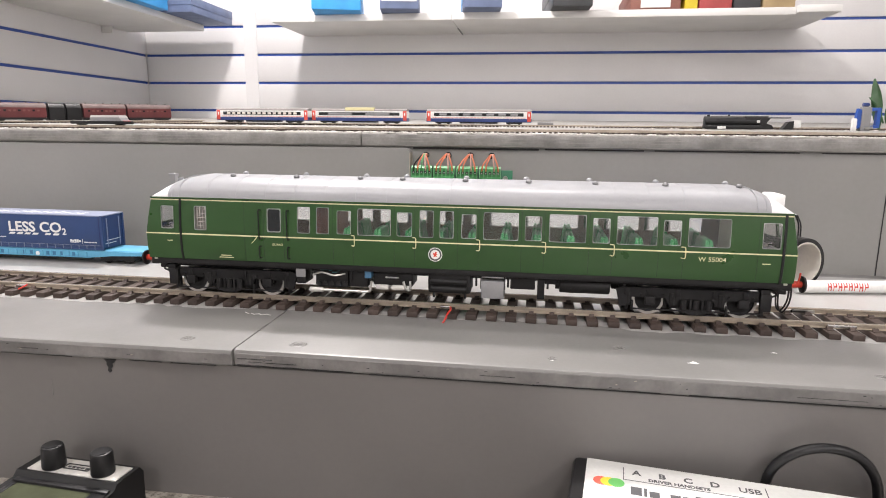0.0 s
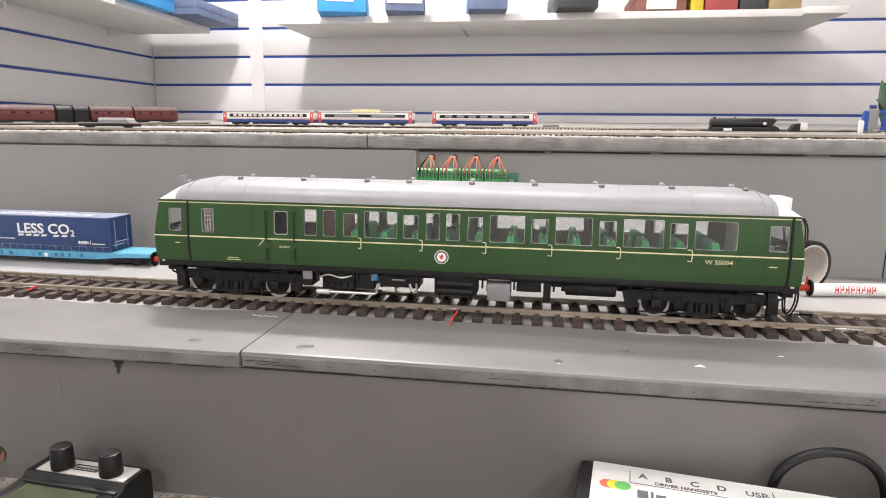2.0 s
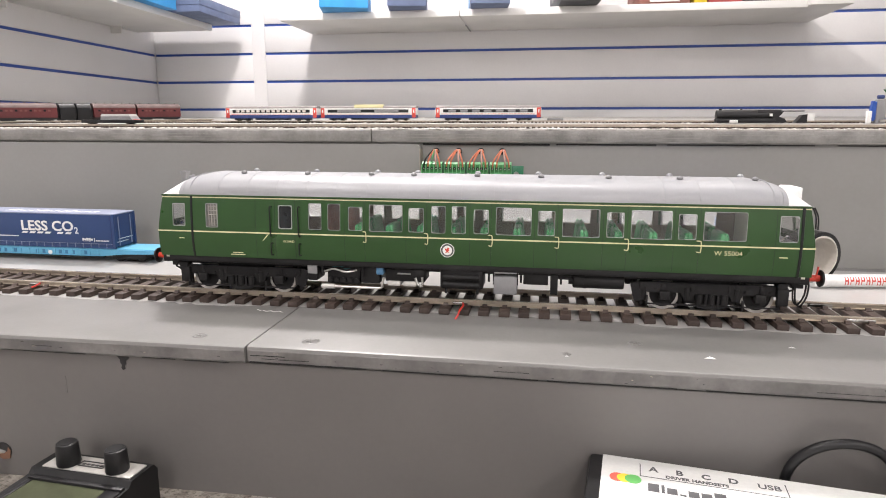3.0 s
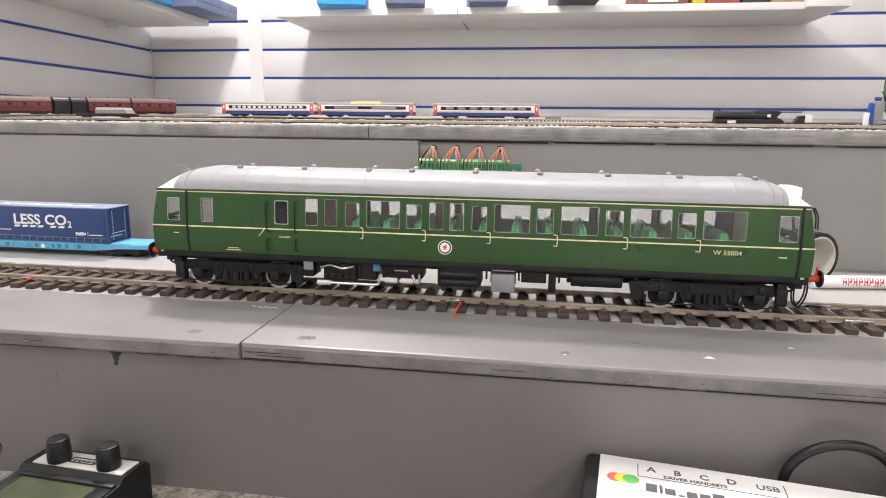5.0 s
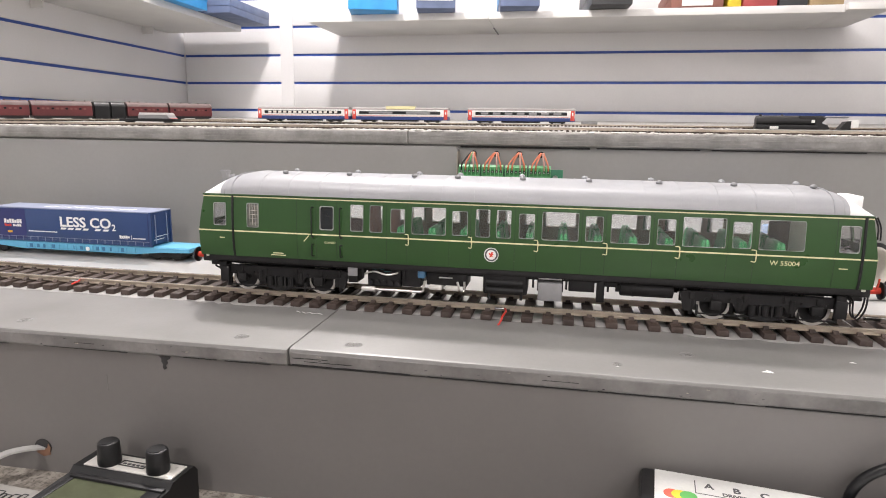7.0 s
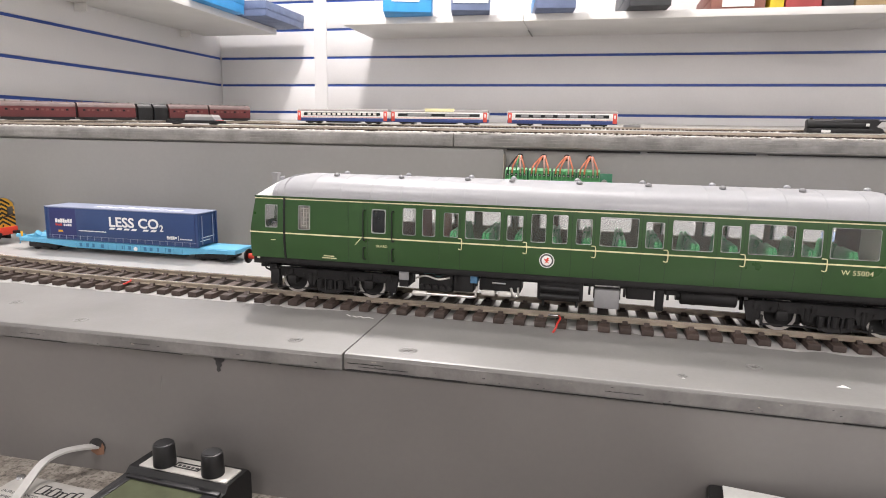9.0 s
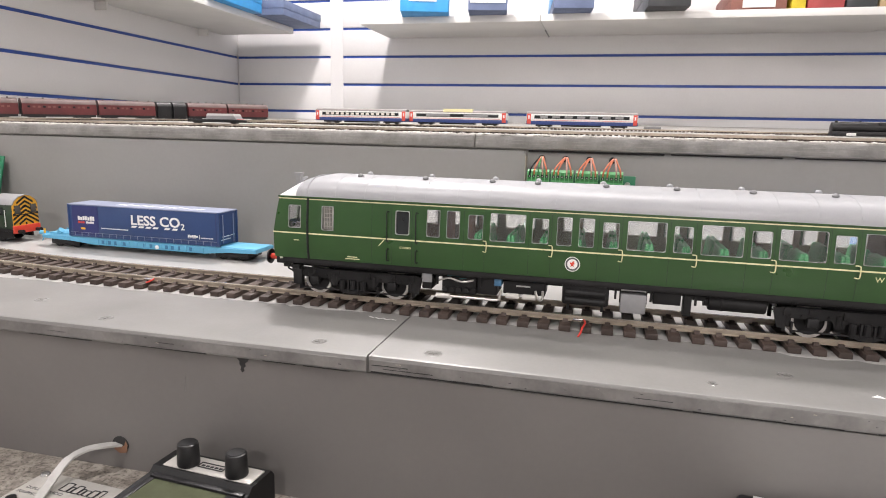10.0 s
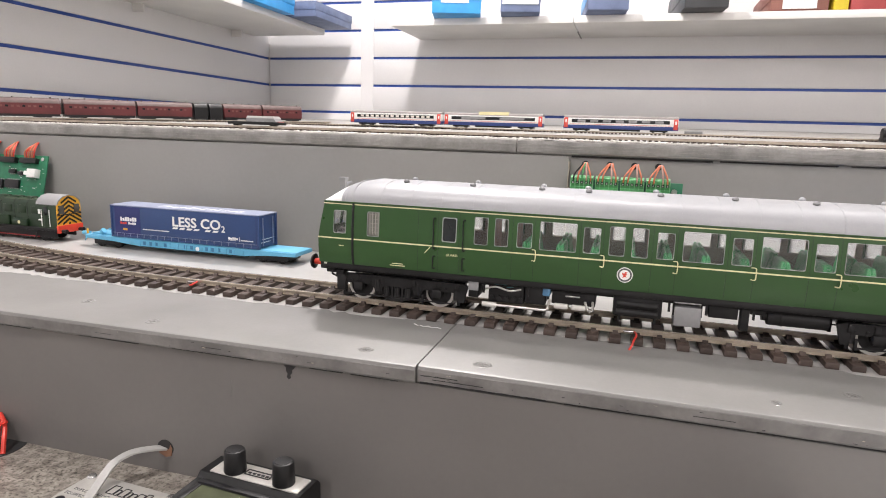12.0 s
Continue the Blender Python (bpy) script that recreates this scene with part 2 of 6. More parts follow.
def tube(bm, pts, r, seg=8):
    """A bent wire or pipe through the points, smoothed."""
    P = [Vector(p) for p in pts]
    fine = []
    for i in range(len(P) - 1):
        a, b, c, d = P[max(0, i - 1)], P[i], P[i + 1], P[min(len(P) - 1, i + 2)]
        for k in range(6):
            t = k / 6
            fine.append(0.5 * ((2 * b) + (c - a) * t + (2 * a - 5 * b + 4 * c - d) * t * t + (3 * b - a - 3 * c + d) * t ** 3))
    fine.append(P[-1])
    rings = []
    up = Vector((0.13, 0.21, 0.97)).normalized()
    for i, p in enumerate(fine):
        d = (fine[min(i + 1, len(fine) - 1)] - fine[max(i - 1, 0)]).normalized()
        u = d.cross(up)
        if u.length < 0.05:
            u = d.cross(Vector((1, 0, 0)))
        u.normalize()
        v = d.cross(u)
        rings.append([bm.verts.new(p + r * (math.cos(2 * math.pi * k / seg) * u + math.sin(2 * math.pi * k / seg) * v)) for k in range(seg)])
    for a, b in zip(rings, rings[1:]):
        for k in range(seg):
            bm.faces.new((a[k], a[(k + 1) % seg], b[(k + 1) % seg], b[k]))
    bm.faces.new(rings[0][::-1])
    bm.faces.new(rings[-1])
    return bm


def extrude(bm, prof, axis, a, b):
    """A closed outline carried along an axis ('x': outline in y, z; 'y': in x, z; 'z': in x, y) from a to b."""
    def at(p, s):
        return {"x": (s, p[0], p[1]), "y": (p[0], s, p[1]), "z": (p[0], p[1], s)}[axis]
    r0, r1 = [bm.verts.new(at(p, a)) for p in prof], [bm.verts.new(at(p, b)) for p in prof]
    n = len(prof)
    for k in range(n):
        bm.faces.new((r0[k], r0[(k + 1) % n], r1[(k + 1) % n], r1[k]))
    bm.faces.new(r0[::-1])
    bm.faces.new(r1)
    return bm


def loft(bm, sections, closed=True, caps=True):
    rings = [[bm.verts.new(p) for p in s] for s in sections]
    for a, b in zip(rings, rings[1:]):
        n = len(a)
        for k in range(n if closed else n - 1):
            bm.faces.new((a[k], a[(k + 1) % n], b[(k + 1) % n], b[k]))
    if caps:
        bm.faces.new(rings[0][::-1])
        bm.faces.new(rings[-1])
    return bm


def round_rect(x0, x1, z0, z1, r, seg=4):
    pts = []
    for cx, cz, a0 in ((x1 - r, z1 - r, 0), (x0 + r, z1 - r, 90), (x0 + r, z0 + r, 180), (x1 - r, z0 + r, 270)):
        for k in range(seg + 1):
            a = radians(a0 + 90 * k / seg)
            pts.append((cx + r * math.cos(a), cz + r * math.sin(a)))
    return pts


def ring(bm, outer, inner, y0, y1):
    """A flat frame between two outlines of equal count in x, z, from y0 to y1."""
    n = len(outer)
    q = [[bm.verts.new((p[0], y, p[1])) for p in o] for o, y in ((outer, y0), (inner, y0), (inner, y1), (outer, y1))]
    for a, b in ((0, 1), (1, 2), (2, 3), (3, 0)):
        for k in range(n):
            bm.faces.new((q[a][k], q[a][(k + 1) % n], q[b][(k + 1) % n], q[b][k]))
    return bm


def finish(name, bm, material, smooth=None):
    bmesh.ops.recalc_face_normals(bm, faces=bm.faces)
    me = bpy.data.meshes.new(name)
    bm.to_mesh(me)
    bm.free()
    me.materials.append(material)
    if smooth:
        me.shade_smooth()
        me.set_sharp_from_angle(angle=radians(smooth))
    return me


def part(name, bm, material, parent, label="", smooth=35):
    ob = new(name, finish(name, bm, material, smooth) if isinstance(bm, bmesh.types.BMesh) else bm)
    ob.parent = parent
    if label:
        ob["label"] = label
    return ob


def thing(name, label, category, m=None, group="", kind=""):
    ob = new(name)
    ob.empty_display_size = 0.01
    ob.matrix_world = m or Matrix.Identity(4)
    return tagged(ob, label, category, group, kind)


def solo(name, bm, material, label, category, m=None, group="", kind="", smooth=35):
    ob = new(name, finish(name, bm, material, smooth))
    ob.matrix_world = m or Matrix.Identity(4)
    return tagged(ob, label, category, group, kind)


def setting(name, bm, material, label, smooth=35):
    return tagged(new(name, finish(name, bm, material, smooth)), label, "", "", "structure")


def letters(text, size, m, material, parent, name="lettering", label="", bold=0.0, depth=0.00005, align="LEFT", squeeze=1.0, width=None):
    """Words as a thin mesh; m takes x along the line, y up the letter."""
    cu = bpy.data.curves.new("lettering", "FONT")
    cu.body, cu.size, cu.extrude, cu.align_x, cu.offset = text, size, depth, align, bold
    cu.resolution_u = 3
    ob = new("lettering_source", cu)
    me = bpy.data.meshes.new_from_object(ob.evaluated_get(bpy.context.evaluated_depsgraph_get()))
    bpy.data.objects.remove(ob)
    bpy.data.curves.remove(cu)
    if width:
        across = [v.co.x for v in me.vertices]
        squeeze = width / (max(across) - min(across))
    me.transform(m @ Matrix.Diagonal((squeeze, 1, 1, 1)))
    me.materials.clear()
    me.materials.append(material)
    o = new(name, me)
    o.parent = parent
    if label:
        o["label"] = label
    return o


# ---------- the room and the layout's boards ----------
XL, XR, YB, YF = -1.36, 2.3, 1.737, -2.9
setting("floor", B(XL - 0.1, XR + 0.1, YF - 0.1, YB + 0.1, -0.1, 0.0), FLOORM, "dark grey carpeted shop floor")
setting("ceiling", B(XL - 0.1, XR + 0.1, YF - 0.1, YB + 0.1, CEIL, CEIL + 0.1), CEILM, "plain white ceiling")
setting("wall_front", B(XL - 0.1, XR + 0.1, YF - 0.1, YF, 0, CEIL), WALL, "plain white wall")
setting("wall_right", B(XR, XR + 0.1, YF, YB, 0, CEIL), WALL, "plain white wall")
wall_back = setting("wall_back", B(XL - 0.1, XR + 0.1, YB + 0.012, YB + 0.1, 0, CEIL), WALL, "white slatted display wall with blue inserts")
wall_left = setting("wall_left", B(XL - 0.1, XL - 0.012, YF, YB + 0.012, 0, CEIL), WALL, "white slatted display wall with blue inserts")
# panels stand out of view at every lamp, added fill included
for lx, ly, sx, sy, w in LAMPS:
    t = thing("ceiling_light", "unseen square white ceiling light panel, switched on", "ceiling light", pose(lx, ly, CEIL), "ceiling lights")
    bm = bmesh.new()
    for a, b, c, d in ((-1, 1, -1, -0.93), (-1, 1, 0.93, 1), (-1, -0.93, -0.93, 0.93), (0.93, 1, -0.93, 0.93)):
        box(bm, a * (sx / 2 + 0.02), b * (sx / 2 + 0.02), c * (sy / 2 + 0.02), d * (sy / 2 + 0.02), -0.028, -0.001)
    part("frame", bm, WHITE, t)
    part("diffuser", B(-sx / 2, sx / 2, -sy / 2, sy / 2, -0.012, -0.006), LAMPM, t)

SLAT0, PITCH, GAP = 1.196, 0.0965, 0.0085
ks = range(-11, 14)


def slat_wall(wall, spans, back):
    """Boards with a groove between each two, and a blue insert in the groove."""
    for a, b in spans:
        for k in ks:
            z0, z1 = SLAT0 + k * PITCH + GAP / 2, SLAT0 + (k + 1) * PITCH - GAP / 2
            z1 = min(z1, CEIL)
            if back:
                p, i = B(a, b, YB, YB + 0.012, z0, z1, bevel=0.0012), B(a, b, YB + 0.004, YB + 0.0119, z0 - GAP + 0.0002, z0 - 0.0002)
            else:
                p, i = B(XL - 0.012, XL, a, b, z0, z1, bevel=0.0012), B(XL - 0.0119, XL - 0.004, a, b, z0 - GAP + 0.0002, z0 - 0.0002)
            part("slat_panel", p, WALL, wall)
            part("slat_insert", i, SLAT, wall)


slat_wall(wall_back, ((XL, -0.982), (-0.934, XR)), True)
slat_wall(wall_left, ((YF, YB),), False)
setting("trim", B(-0.9818, -0.9342, YB - 0.001, YB + 0.0118, 0, CEIL), WALL, "flat white joining strip between two slatted panels")

back_shelf = thing("wall_shelf", "long white shelf on the slatted wall, packed with model boxes", "shelf", pose(0, 0, 1.45), "wall shelves")
part("shelf_board", B(-0.754, -0.2005, 1.45, 1.733, 0, 0.02, bevel=0.0015), SHELF, back_shelf)
part("shelf_board", B(-0.1995, 0.742, 1.452, 1.733, 0.0004, 0.0204, bevel=0.0015), SHELF, back_shelf)
part("shelf_end", B(0.7425, 0.85, 1.435, 1.733, 0.004, 0.0225, bevel=0.0015), SHELF, back_shelf)
part("joint_strip", B(-0.2015, -0.1985, 1.60, 1.7345, -0.003, -0.0004), GREYBOX, back_shelf)
left_shelf = thing("wall_shelf", "white shelf on the side wall holding blue model boxes", "shelf", pose(0, 0, 1.455), "wall shelves")
part("shelf_board", B(-1.356, -1.075, 0.2, 1.635, 0, 0.02, bevel=0.0015), SHELF, left_shelf)
for by in (0.6, 1.05, 1.5):
    part("bracket", B(-1.3575, -1.32, by - 0.003, by + 0.003, -0.022, -0.0004), SHELF, left_shelf)

# lower deck, in two boards that meet at x = -0.12
JX = -0.1195


def front_y(x):
    """The front face of the two baseboards; the left one stands slightly askew."""
    return -0.1144 + 0.016 * (x - JX) if x < JX else -0.1124


def fascia_y(x):
    return -0.1118 + 0.016 * min(0.0, x - JX)


def sheared(prof, xs, shift):
    """An outline in y, z carried through several x, moved in y by shift(x)."""
    return loft(bmesh.new(), [[(x, p[0] + shift(x), p[1]) for p in prof] for x in xs])


def deck_board(name, x0, x1, label):
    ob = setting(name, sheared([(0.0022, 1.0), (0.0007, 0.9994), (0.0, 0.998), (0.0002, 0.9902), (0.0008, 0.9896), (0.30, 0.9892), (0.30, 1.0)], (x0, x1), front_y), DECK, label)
    part("ply_edge", sheared([(0.0004, 0.9982), (-0.0003, 0.9974), (-0.0002, 0.9908), (0.0006, 0.9899), (0.003, 0.9908), (0.003, 0.9982)], (x0 + 0.0004, x1 - 0.0004), front_y), EDGE, ob, "worn painted plywood edge")
    return ob


deck_l = deck_board("deck_left", -1.35, JX - 0.0004, "light grey painted plywood baseboard with worn edge")
deck_r = deck_board("deck_right", JX + 0.0004, 1.6, "light grey painted plywood baseboard with worn edge")
setting("deck_joint", B(JX - 0.0006, JX + 0.0006, -0.108, 0.16, 0.985, 0.9992), DARKGAP, "dark crack between two baseboards")
fas = setting("fascia", sheared([(0.0, 0.895), (0.0125, 0.895), (0.0125, 0.9889), (0.0, 0.9889)], (-1.35, JX, 1.6), fascia_y), FASCIA, "mid grey painted front board below the baseboard")
# chips and cracks of the front edge
random.seed(5)
def flake(bm, x0, x1, z, h, y, n):
    """A ragged dark sliver on the face of the edge."""
    up, lo = [], []
    for k in range(n + 1):
        x = x0 + (x1 - x0) * k / n
        up.append((x, z + h * random.uniform(0.1, 1.0)))
        lo.append((x, z - h * random.uniform(0.1, 1.0)))
    extrude(bm, up + lo[::-1], "y", y, y + 0.0012)


for x0, x1, z, h, n in ((-0.1175, -0.045, 0.9909, 0.00035, 22), (-0.035, 0.055, 0.9906, 0.00018, 24), (0.06, 0.13, 0.9906, 0.0002, 18), (0.145, 0.36, 0.9906, 0.00018, 50), (0.03, 0.05, 0.9945, 0.00016, 8), (0.20, 0.235, 0.9938, 0.00012, 10), (-0.117, -0.095, 0.9952, 0.0004, 9), (-0.11, -0.08, 0.9934, 0.0003, 10)):
    bm = bmesh.new()
    flake(bm, x0, x1, z - 0.0008, h, front_y(x1) - 0.0005, n)
    part("edge_crack", bm, DARKGAP, deck_r)
for x0, x1, z, h, n in ((-0.187, -0.165, 0.9906, 0.00016, 8), (-0.285, -0.225, 0.9908, 0.00012, 18), (-0.262, -0.248, 0.9948, 0.00022, 6), (-0.36, -0.31, 0.9907, 0.00014, 14), (-0.45, -0.40, 0.9907, 0.00014, 14), (-0.345, -0.33, 0.9945, 0.00015, 6), (-0.16, -0.13, 0.9904, 0.00012, 10)):
    bm = bmesh.new()
    flake(bm, x0, x1, z - 0.0008, h, front_y((x0 + x1) / 2) - 0.0005, n)
    part("edge_crack", bm, DARKGAP, deck_l)
for k in range(34):
    right = k % 3 > 0
    x = random.uniform(-0.11, 0.34) if right else random.uniform(-0.5, -0.13)
    w = random.uniform(0.0005, 0.0022)
    bm = bmesh.new()
    flake(bm, x, x + w, random.choice((0.9915, 0.9935, 0.9955, 0.9962)), random.uniform(0.0001, 0.0003), front_y(x) - 0.0005, 3)
    part("edge_chip", bm, DARKGAP if k % 4 else PLY, deck_r if right else deck_l)
bm = bmesh.new()
extrude(bm, [(-0.2015, 0.9886), (-0.1935, 0.9886), (-0.1945, 0.9868), (-0.1962, 0.9858), (-0.1958, 0.9838), (-0.1972, 0.9824), (-0.1968, 0.9806), (-0.1982, 0.9796), (-0.1994, 0.9812), (-0.1988, 0.9832), (-0.2, 0.985), (-0.1998, 0.9868)], "y", fascia_y(-0.197) - 0.0005, fascia_y(-0.197) + 0.0003)
for v in bm.verts:
    v.co.x -= 0.004
part("paint_chip", bm, DARKGAP, fas, "dark chipped paint mark")
part("scratch", B(-0.2436, -0.2432, fascia_y(-0.2434) - 0.0003, fascia_y(-0.2434) + 0.0002, 0.962, 0.973), EDGE, fas)
# the hole with its raw edge
part("hole", extrude(bmesh.new(), [(-0.2958 + 0.0062 * math.cos(a), 0.9175 + 0.0058 * math.sin(a) * (1.0 if math.sin(a) > 0 else 0.95)) for a in [k * math.pi / 10 for k in range(20)]], "y", fascia_y(-0.2958) - 0.0005, fascia_y(-0.2958) + 0.0001), DARKGAP, fas)
part("hole_edge", extrude(bmesh.new(), [(-0.301, 0.917), (-0.3005, 0.9135), (-0.2958, 0.9112), (-0.291, 0.9125), (-0.290, 0.918), (-0.2915, 0.9205), (-0.2925, 0.917), (-0.2975, 0.9165)], "y", fascia_y(-0.2958) - 0.0008, fascia_y(-0.2958)), WOODHOLE, fas, "raw brown board in the drilled hole")
setting("worktop", B(-1.35, 1.6, -0.75, -0.108, 0.86, 0.90, bevel=0.003), GRANITE, "speckled grey and brown laminate worktop")
setting("worktop_support", B(-1.35, 1.6, -0.70, -0.13, 0.0, 0.8596), FASCIA, "grey panel under the worktop")

# upper deck and its backing board
US = 0.0254


def upz(y):
    return 1.1285 + (y - 0.175) * US


UX = -0.119
for nm, x0, x1, dy in (("upper_deck_left", -1.35, UX - 0.0003, 0.0), ("upper_deck_right", UX + 0.0003, 2.2, 0.0015)):
    yf = 0.175 + dy
    pr = [(yf + 0.001, upz(yf)), (yf, upz(yf) - 0.001), (yf, upz(yf) - 0.0125), (yf + 0.001, upz(yf) - 0.0135), (YB - 0.002, upz(YB) - 0.0135), (YB - 0.002, upz(YB))]
    ob = setting(nm, extrude(bmesh.new(), pr, "x", x0, x1), UPPER, "scuffed grey painted upper baseboard")
    part("ply_edge", B(x0 + 0.0003, x1 - 0.0003, yf - 0.0006, yf + 0.001, upz(yf) - 0.0118, upz(yf) - 0.0016, bevel=0.0004), UEDGE, ob, "worn grey plywood edge with exposed layers")
    for zz, xa, xb in ((0.0052, x0, x1), (0.0082, max(x0, -0.6), min(x1, 0.2))):
        part("ply_layer", B(xa + 0.001, xb - 0.001, yf - 0.0009, yf - 0.0005, upz(yf) - zz - 0.0003, upz(yf) - zz), UPPER, ob)
backing = setting("backing_board", B(-1.35, 1.6, 0.181, 0.19, 0.99, 1.1148), BACKING, "grey painted backing board behind the lower deck")
pr = round_rect(-1.349, -0.0672, 0.995, 1.1135, 0.004)
backing_l = setting("backing_panel", extrude(bmesh.new(), pr, "y", 0.168, 0.1808), BACKING, "grey painted panel screwed over the backing board")
part("panel_edge", extrude(bmesh.new(), [(-0.0676, 0.999), (-0.0668, 0.999), (-0.0668, 1.109), (-0.0676, 1.109)], "y", 0.1678, 0.1806), PLY, backing_l, "pale bare edge of the panel")
for x0, x1, h in ((-0.066, 0.06, 0.0017), (0.066, 0.16, 0.0011), (0.17, 0.30, 0.0008), (0.32, 0.55, 0.0008)):
    part("gap", B(x0, x1, 0.1793, 0.1812, 1.1143 - h, 1.1143), DARKGAP, backing)
part("panel_joint", B(0.3792, 0.3800, 0.1805, 0.1812, 1.0, 1.112), DARKGAP, backing)

# lighter paint round and behind the track, with a ragged front edge
random.seed(14)
bm = bmesh.new()
front = []
xx = -1.34
while xx < 1.58:
    front.append((xx, -0.0325 + random.uniform(-0.002, 0.003) + (0.006 if -0.15 < xx < 0.12 else 0)))
    xx += random.uniform(0.004, 0.012)
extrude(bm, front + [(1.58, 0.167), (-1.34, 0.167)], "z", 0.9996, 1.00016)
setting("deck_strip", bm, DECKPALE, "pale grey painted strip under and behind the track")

# filled screw heads and a chip on the deck
random.seed(3)
for sx, sy, r in ((-0.084, -0.098, 0.0045), (0.071, -0.095, 0.0022), (-0.157, -0.099, 0.0038), (0.113, -0.070, 0.0036), (-0.391, -0.078, 0.004), (-0.313, -0.101, 0.004), (0.252, -0.094, 0.004)):
    t = thing("deck_screw", "painted-over countersunk screw head in the grey deck", "screw", pose(sx, sy, 1.0, 0, 0, random.uniform(0, 90)), "screws in the deck")
    bm = bmesh.new()
    prof = [(r * 1.25, 0.00002), (r * 1.08, 0.00045), (r * 0.9, 0.0004), (r * 0.8, 0.00008), (0.0003, 0.00006)]
    loft(bm, [[(q * math.cos(a), q * math.sin(a), h) for a in [2 * math.pi * k / 18 for k in range(18)]] for q, h in prof], caps=False)
    part("head", bm, DECK, t)
    bm = bmesh.new()
    box(bm, -r * 0.6, r * 0.6, -0.00035, 0.00035, 0.0001, 0.0003)
    box(bm, -0.00035, 0.00035, -r * 0.6, r * 0.6, 0.0001, 0.00031)
    part("cross_slot", bm, EDGE, t)
for cx, cy, s in ((0.152, -0.088, 0.0035), (0.205, -0.062, 0.002), (0.071, -0.0985, 0.001)):
    bm = bmesh.new()
    extrude(bm, [(cx + s * a, cy + s * b) for a, b in ((-1, -0.4), (0.9, -0.5), (0.5, 0.3), (0.1, 0.6), (-0.3, 0.1))], "z", 1.0, 1.00012)
    part("paint_chip", bm, WHITE, deck_r, "pale chip in the paint")
# chalk scribble by the joint
bm = bmesh.new()
for x0, y0, x1, y1 in ((-0.147, -0.0385, -0.143, -0.0415), (-0.142, -0.040, -0.1385, -0.0425), (-0.1385, -0.0425, -0.136, -0.040), (-0.136, -0.040, -0.133, -0.0428), (-0.133, -0.0428, -0.130, -0.0405), (-0.130, -0.0405, -0.126, -0.0425)):
    d = Vector((x1 - x0, y1 - y0)).normalized() * 0.00035
    n = Vector((-d.y, d.x))
    extrude(bm, [(x0 + n.x, y0 + n.y), (x1 + n.x, y1 + n.y), (x1 - n.x, y1 - n.y), (x0 - n.x, y0 - n.y)], "z", 1.00005, 1.00025)
part("chalk_mark", bm, WHITE, deck_l, "white scribbled chalk mark")


# ---------- track on the lower deck ----------
RAIL_TOP = 1.0085


def bend(x):
    return 0.36 * (x + 0.36) ** 2 if x < -0.36 else 0.0


def slope(x):
    return math.atan(0.72 * (x + 0.36)) if x < -0.36 else 0.0


track = thing("railway_track", "large-scale model railway track with brown sleepers and nickel rails", "track", pose(0, 0, 1.0))
TX = [-0.95 + 0.014 * k for k in range(int(1.55 / 0.014))]
railprof = [(-0.0016, 0.0046), (-0.0016, 0.0050), (-0.0006, 0.0053), (-0.0006, 0.0072), (-0.0012, 0.0075), (-0.0012, 0.0083), (-0.0009, 0.0085),
            (0.0009, 0.0085), (0.0012, 0.0083), (0.0012, 0.0075), (0.0006, 0.0072), (0.0006, 0.0053), (0.0016, 0.0050), (0.0016, 0.0046)]
for side in (-1, 1):
    bm = bmesh.new()
    loft(bm, [[(x - math.sin(slope(x)) * (side * 0.0172), bend(x) + side * 0.0172 + p[0], p[1]) for p in railprof] for x in [-0.95 + 0.02 * k for k in range(32)] + [0.58]])
    part("rail", bm, RAILM, track, smooth=30)
    bm = bmesh.new()
    loft(bm, [[(x - math.sin(slope(x)) * (side * 0.0172), bend(x) + side * 0.0172 + p[0], p[1]) for p in ((-0.0008, 0.0083), (0.0008, 0.0083), (0.0008, 0.00856), (-0.0008, 0.00856))] for x in [-0.95 + 0.02 * k for k in range(32)] + [0.58]])
    part("rail_head", bm, RAILHEAD, track, "polished running surface")
    for jx in ((0.245, 0.25) if side > 0 else (0.262,)):
        part("rail_joiner", B(jx - 0.009, jx + 0.009, side * 0.0172 - 0.0023, side * 0.0172 + 0.0023, 0.0052, 0.0073, bevel=0.0004), STEEL, track)
bm = bmesh.new()
box(bm, -0.0038, 0.0038, -0.0296, 0.0296, 0.0002, 0.0042, bevel=0.0004)
for side in (-1, 1):
    for d in (-1, 1):
        y = side * 0.0172 + d * 0.0031
        extrude(bm, [(y - 0.0016, 0.0042), (y + 0.0016, 0.0042), (y - d * 0.0002, 0.0062), (y - d * 0.0012, 0.0062)] if d > 0 else
                [(y - 0.0016, 0.0042), (y + 0.0016, 0.0042), (y + 0.0012, 0.0062), (y + 0.0002, 0.0062)], "x", -0.0017, 0.0017)
    box(bm, -0.0022, 0.0022, side * 0.0172 - 0.0055, side * 0.0172 + 0.0055, 0.0041, 0.0047)
sl = finish("sleeper", bm, SLEEPER, 35)
random.seed(8)
for x in TX:
    o = part("sleeper", sl, None, track)
    o.matrix_basis = pose(x + random.uniform(-0.0004, 0.0004), bend(x) + random.uniform(-0.0004, 0.0004), 0, 0, 0, math.degrees(slope(x)) + random.uniform(-0.5, 0.5))
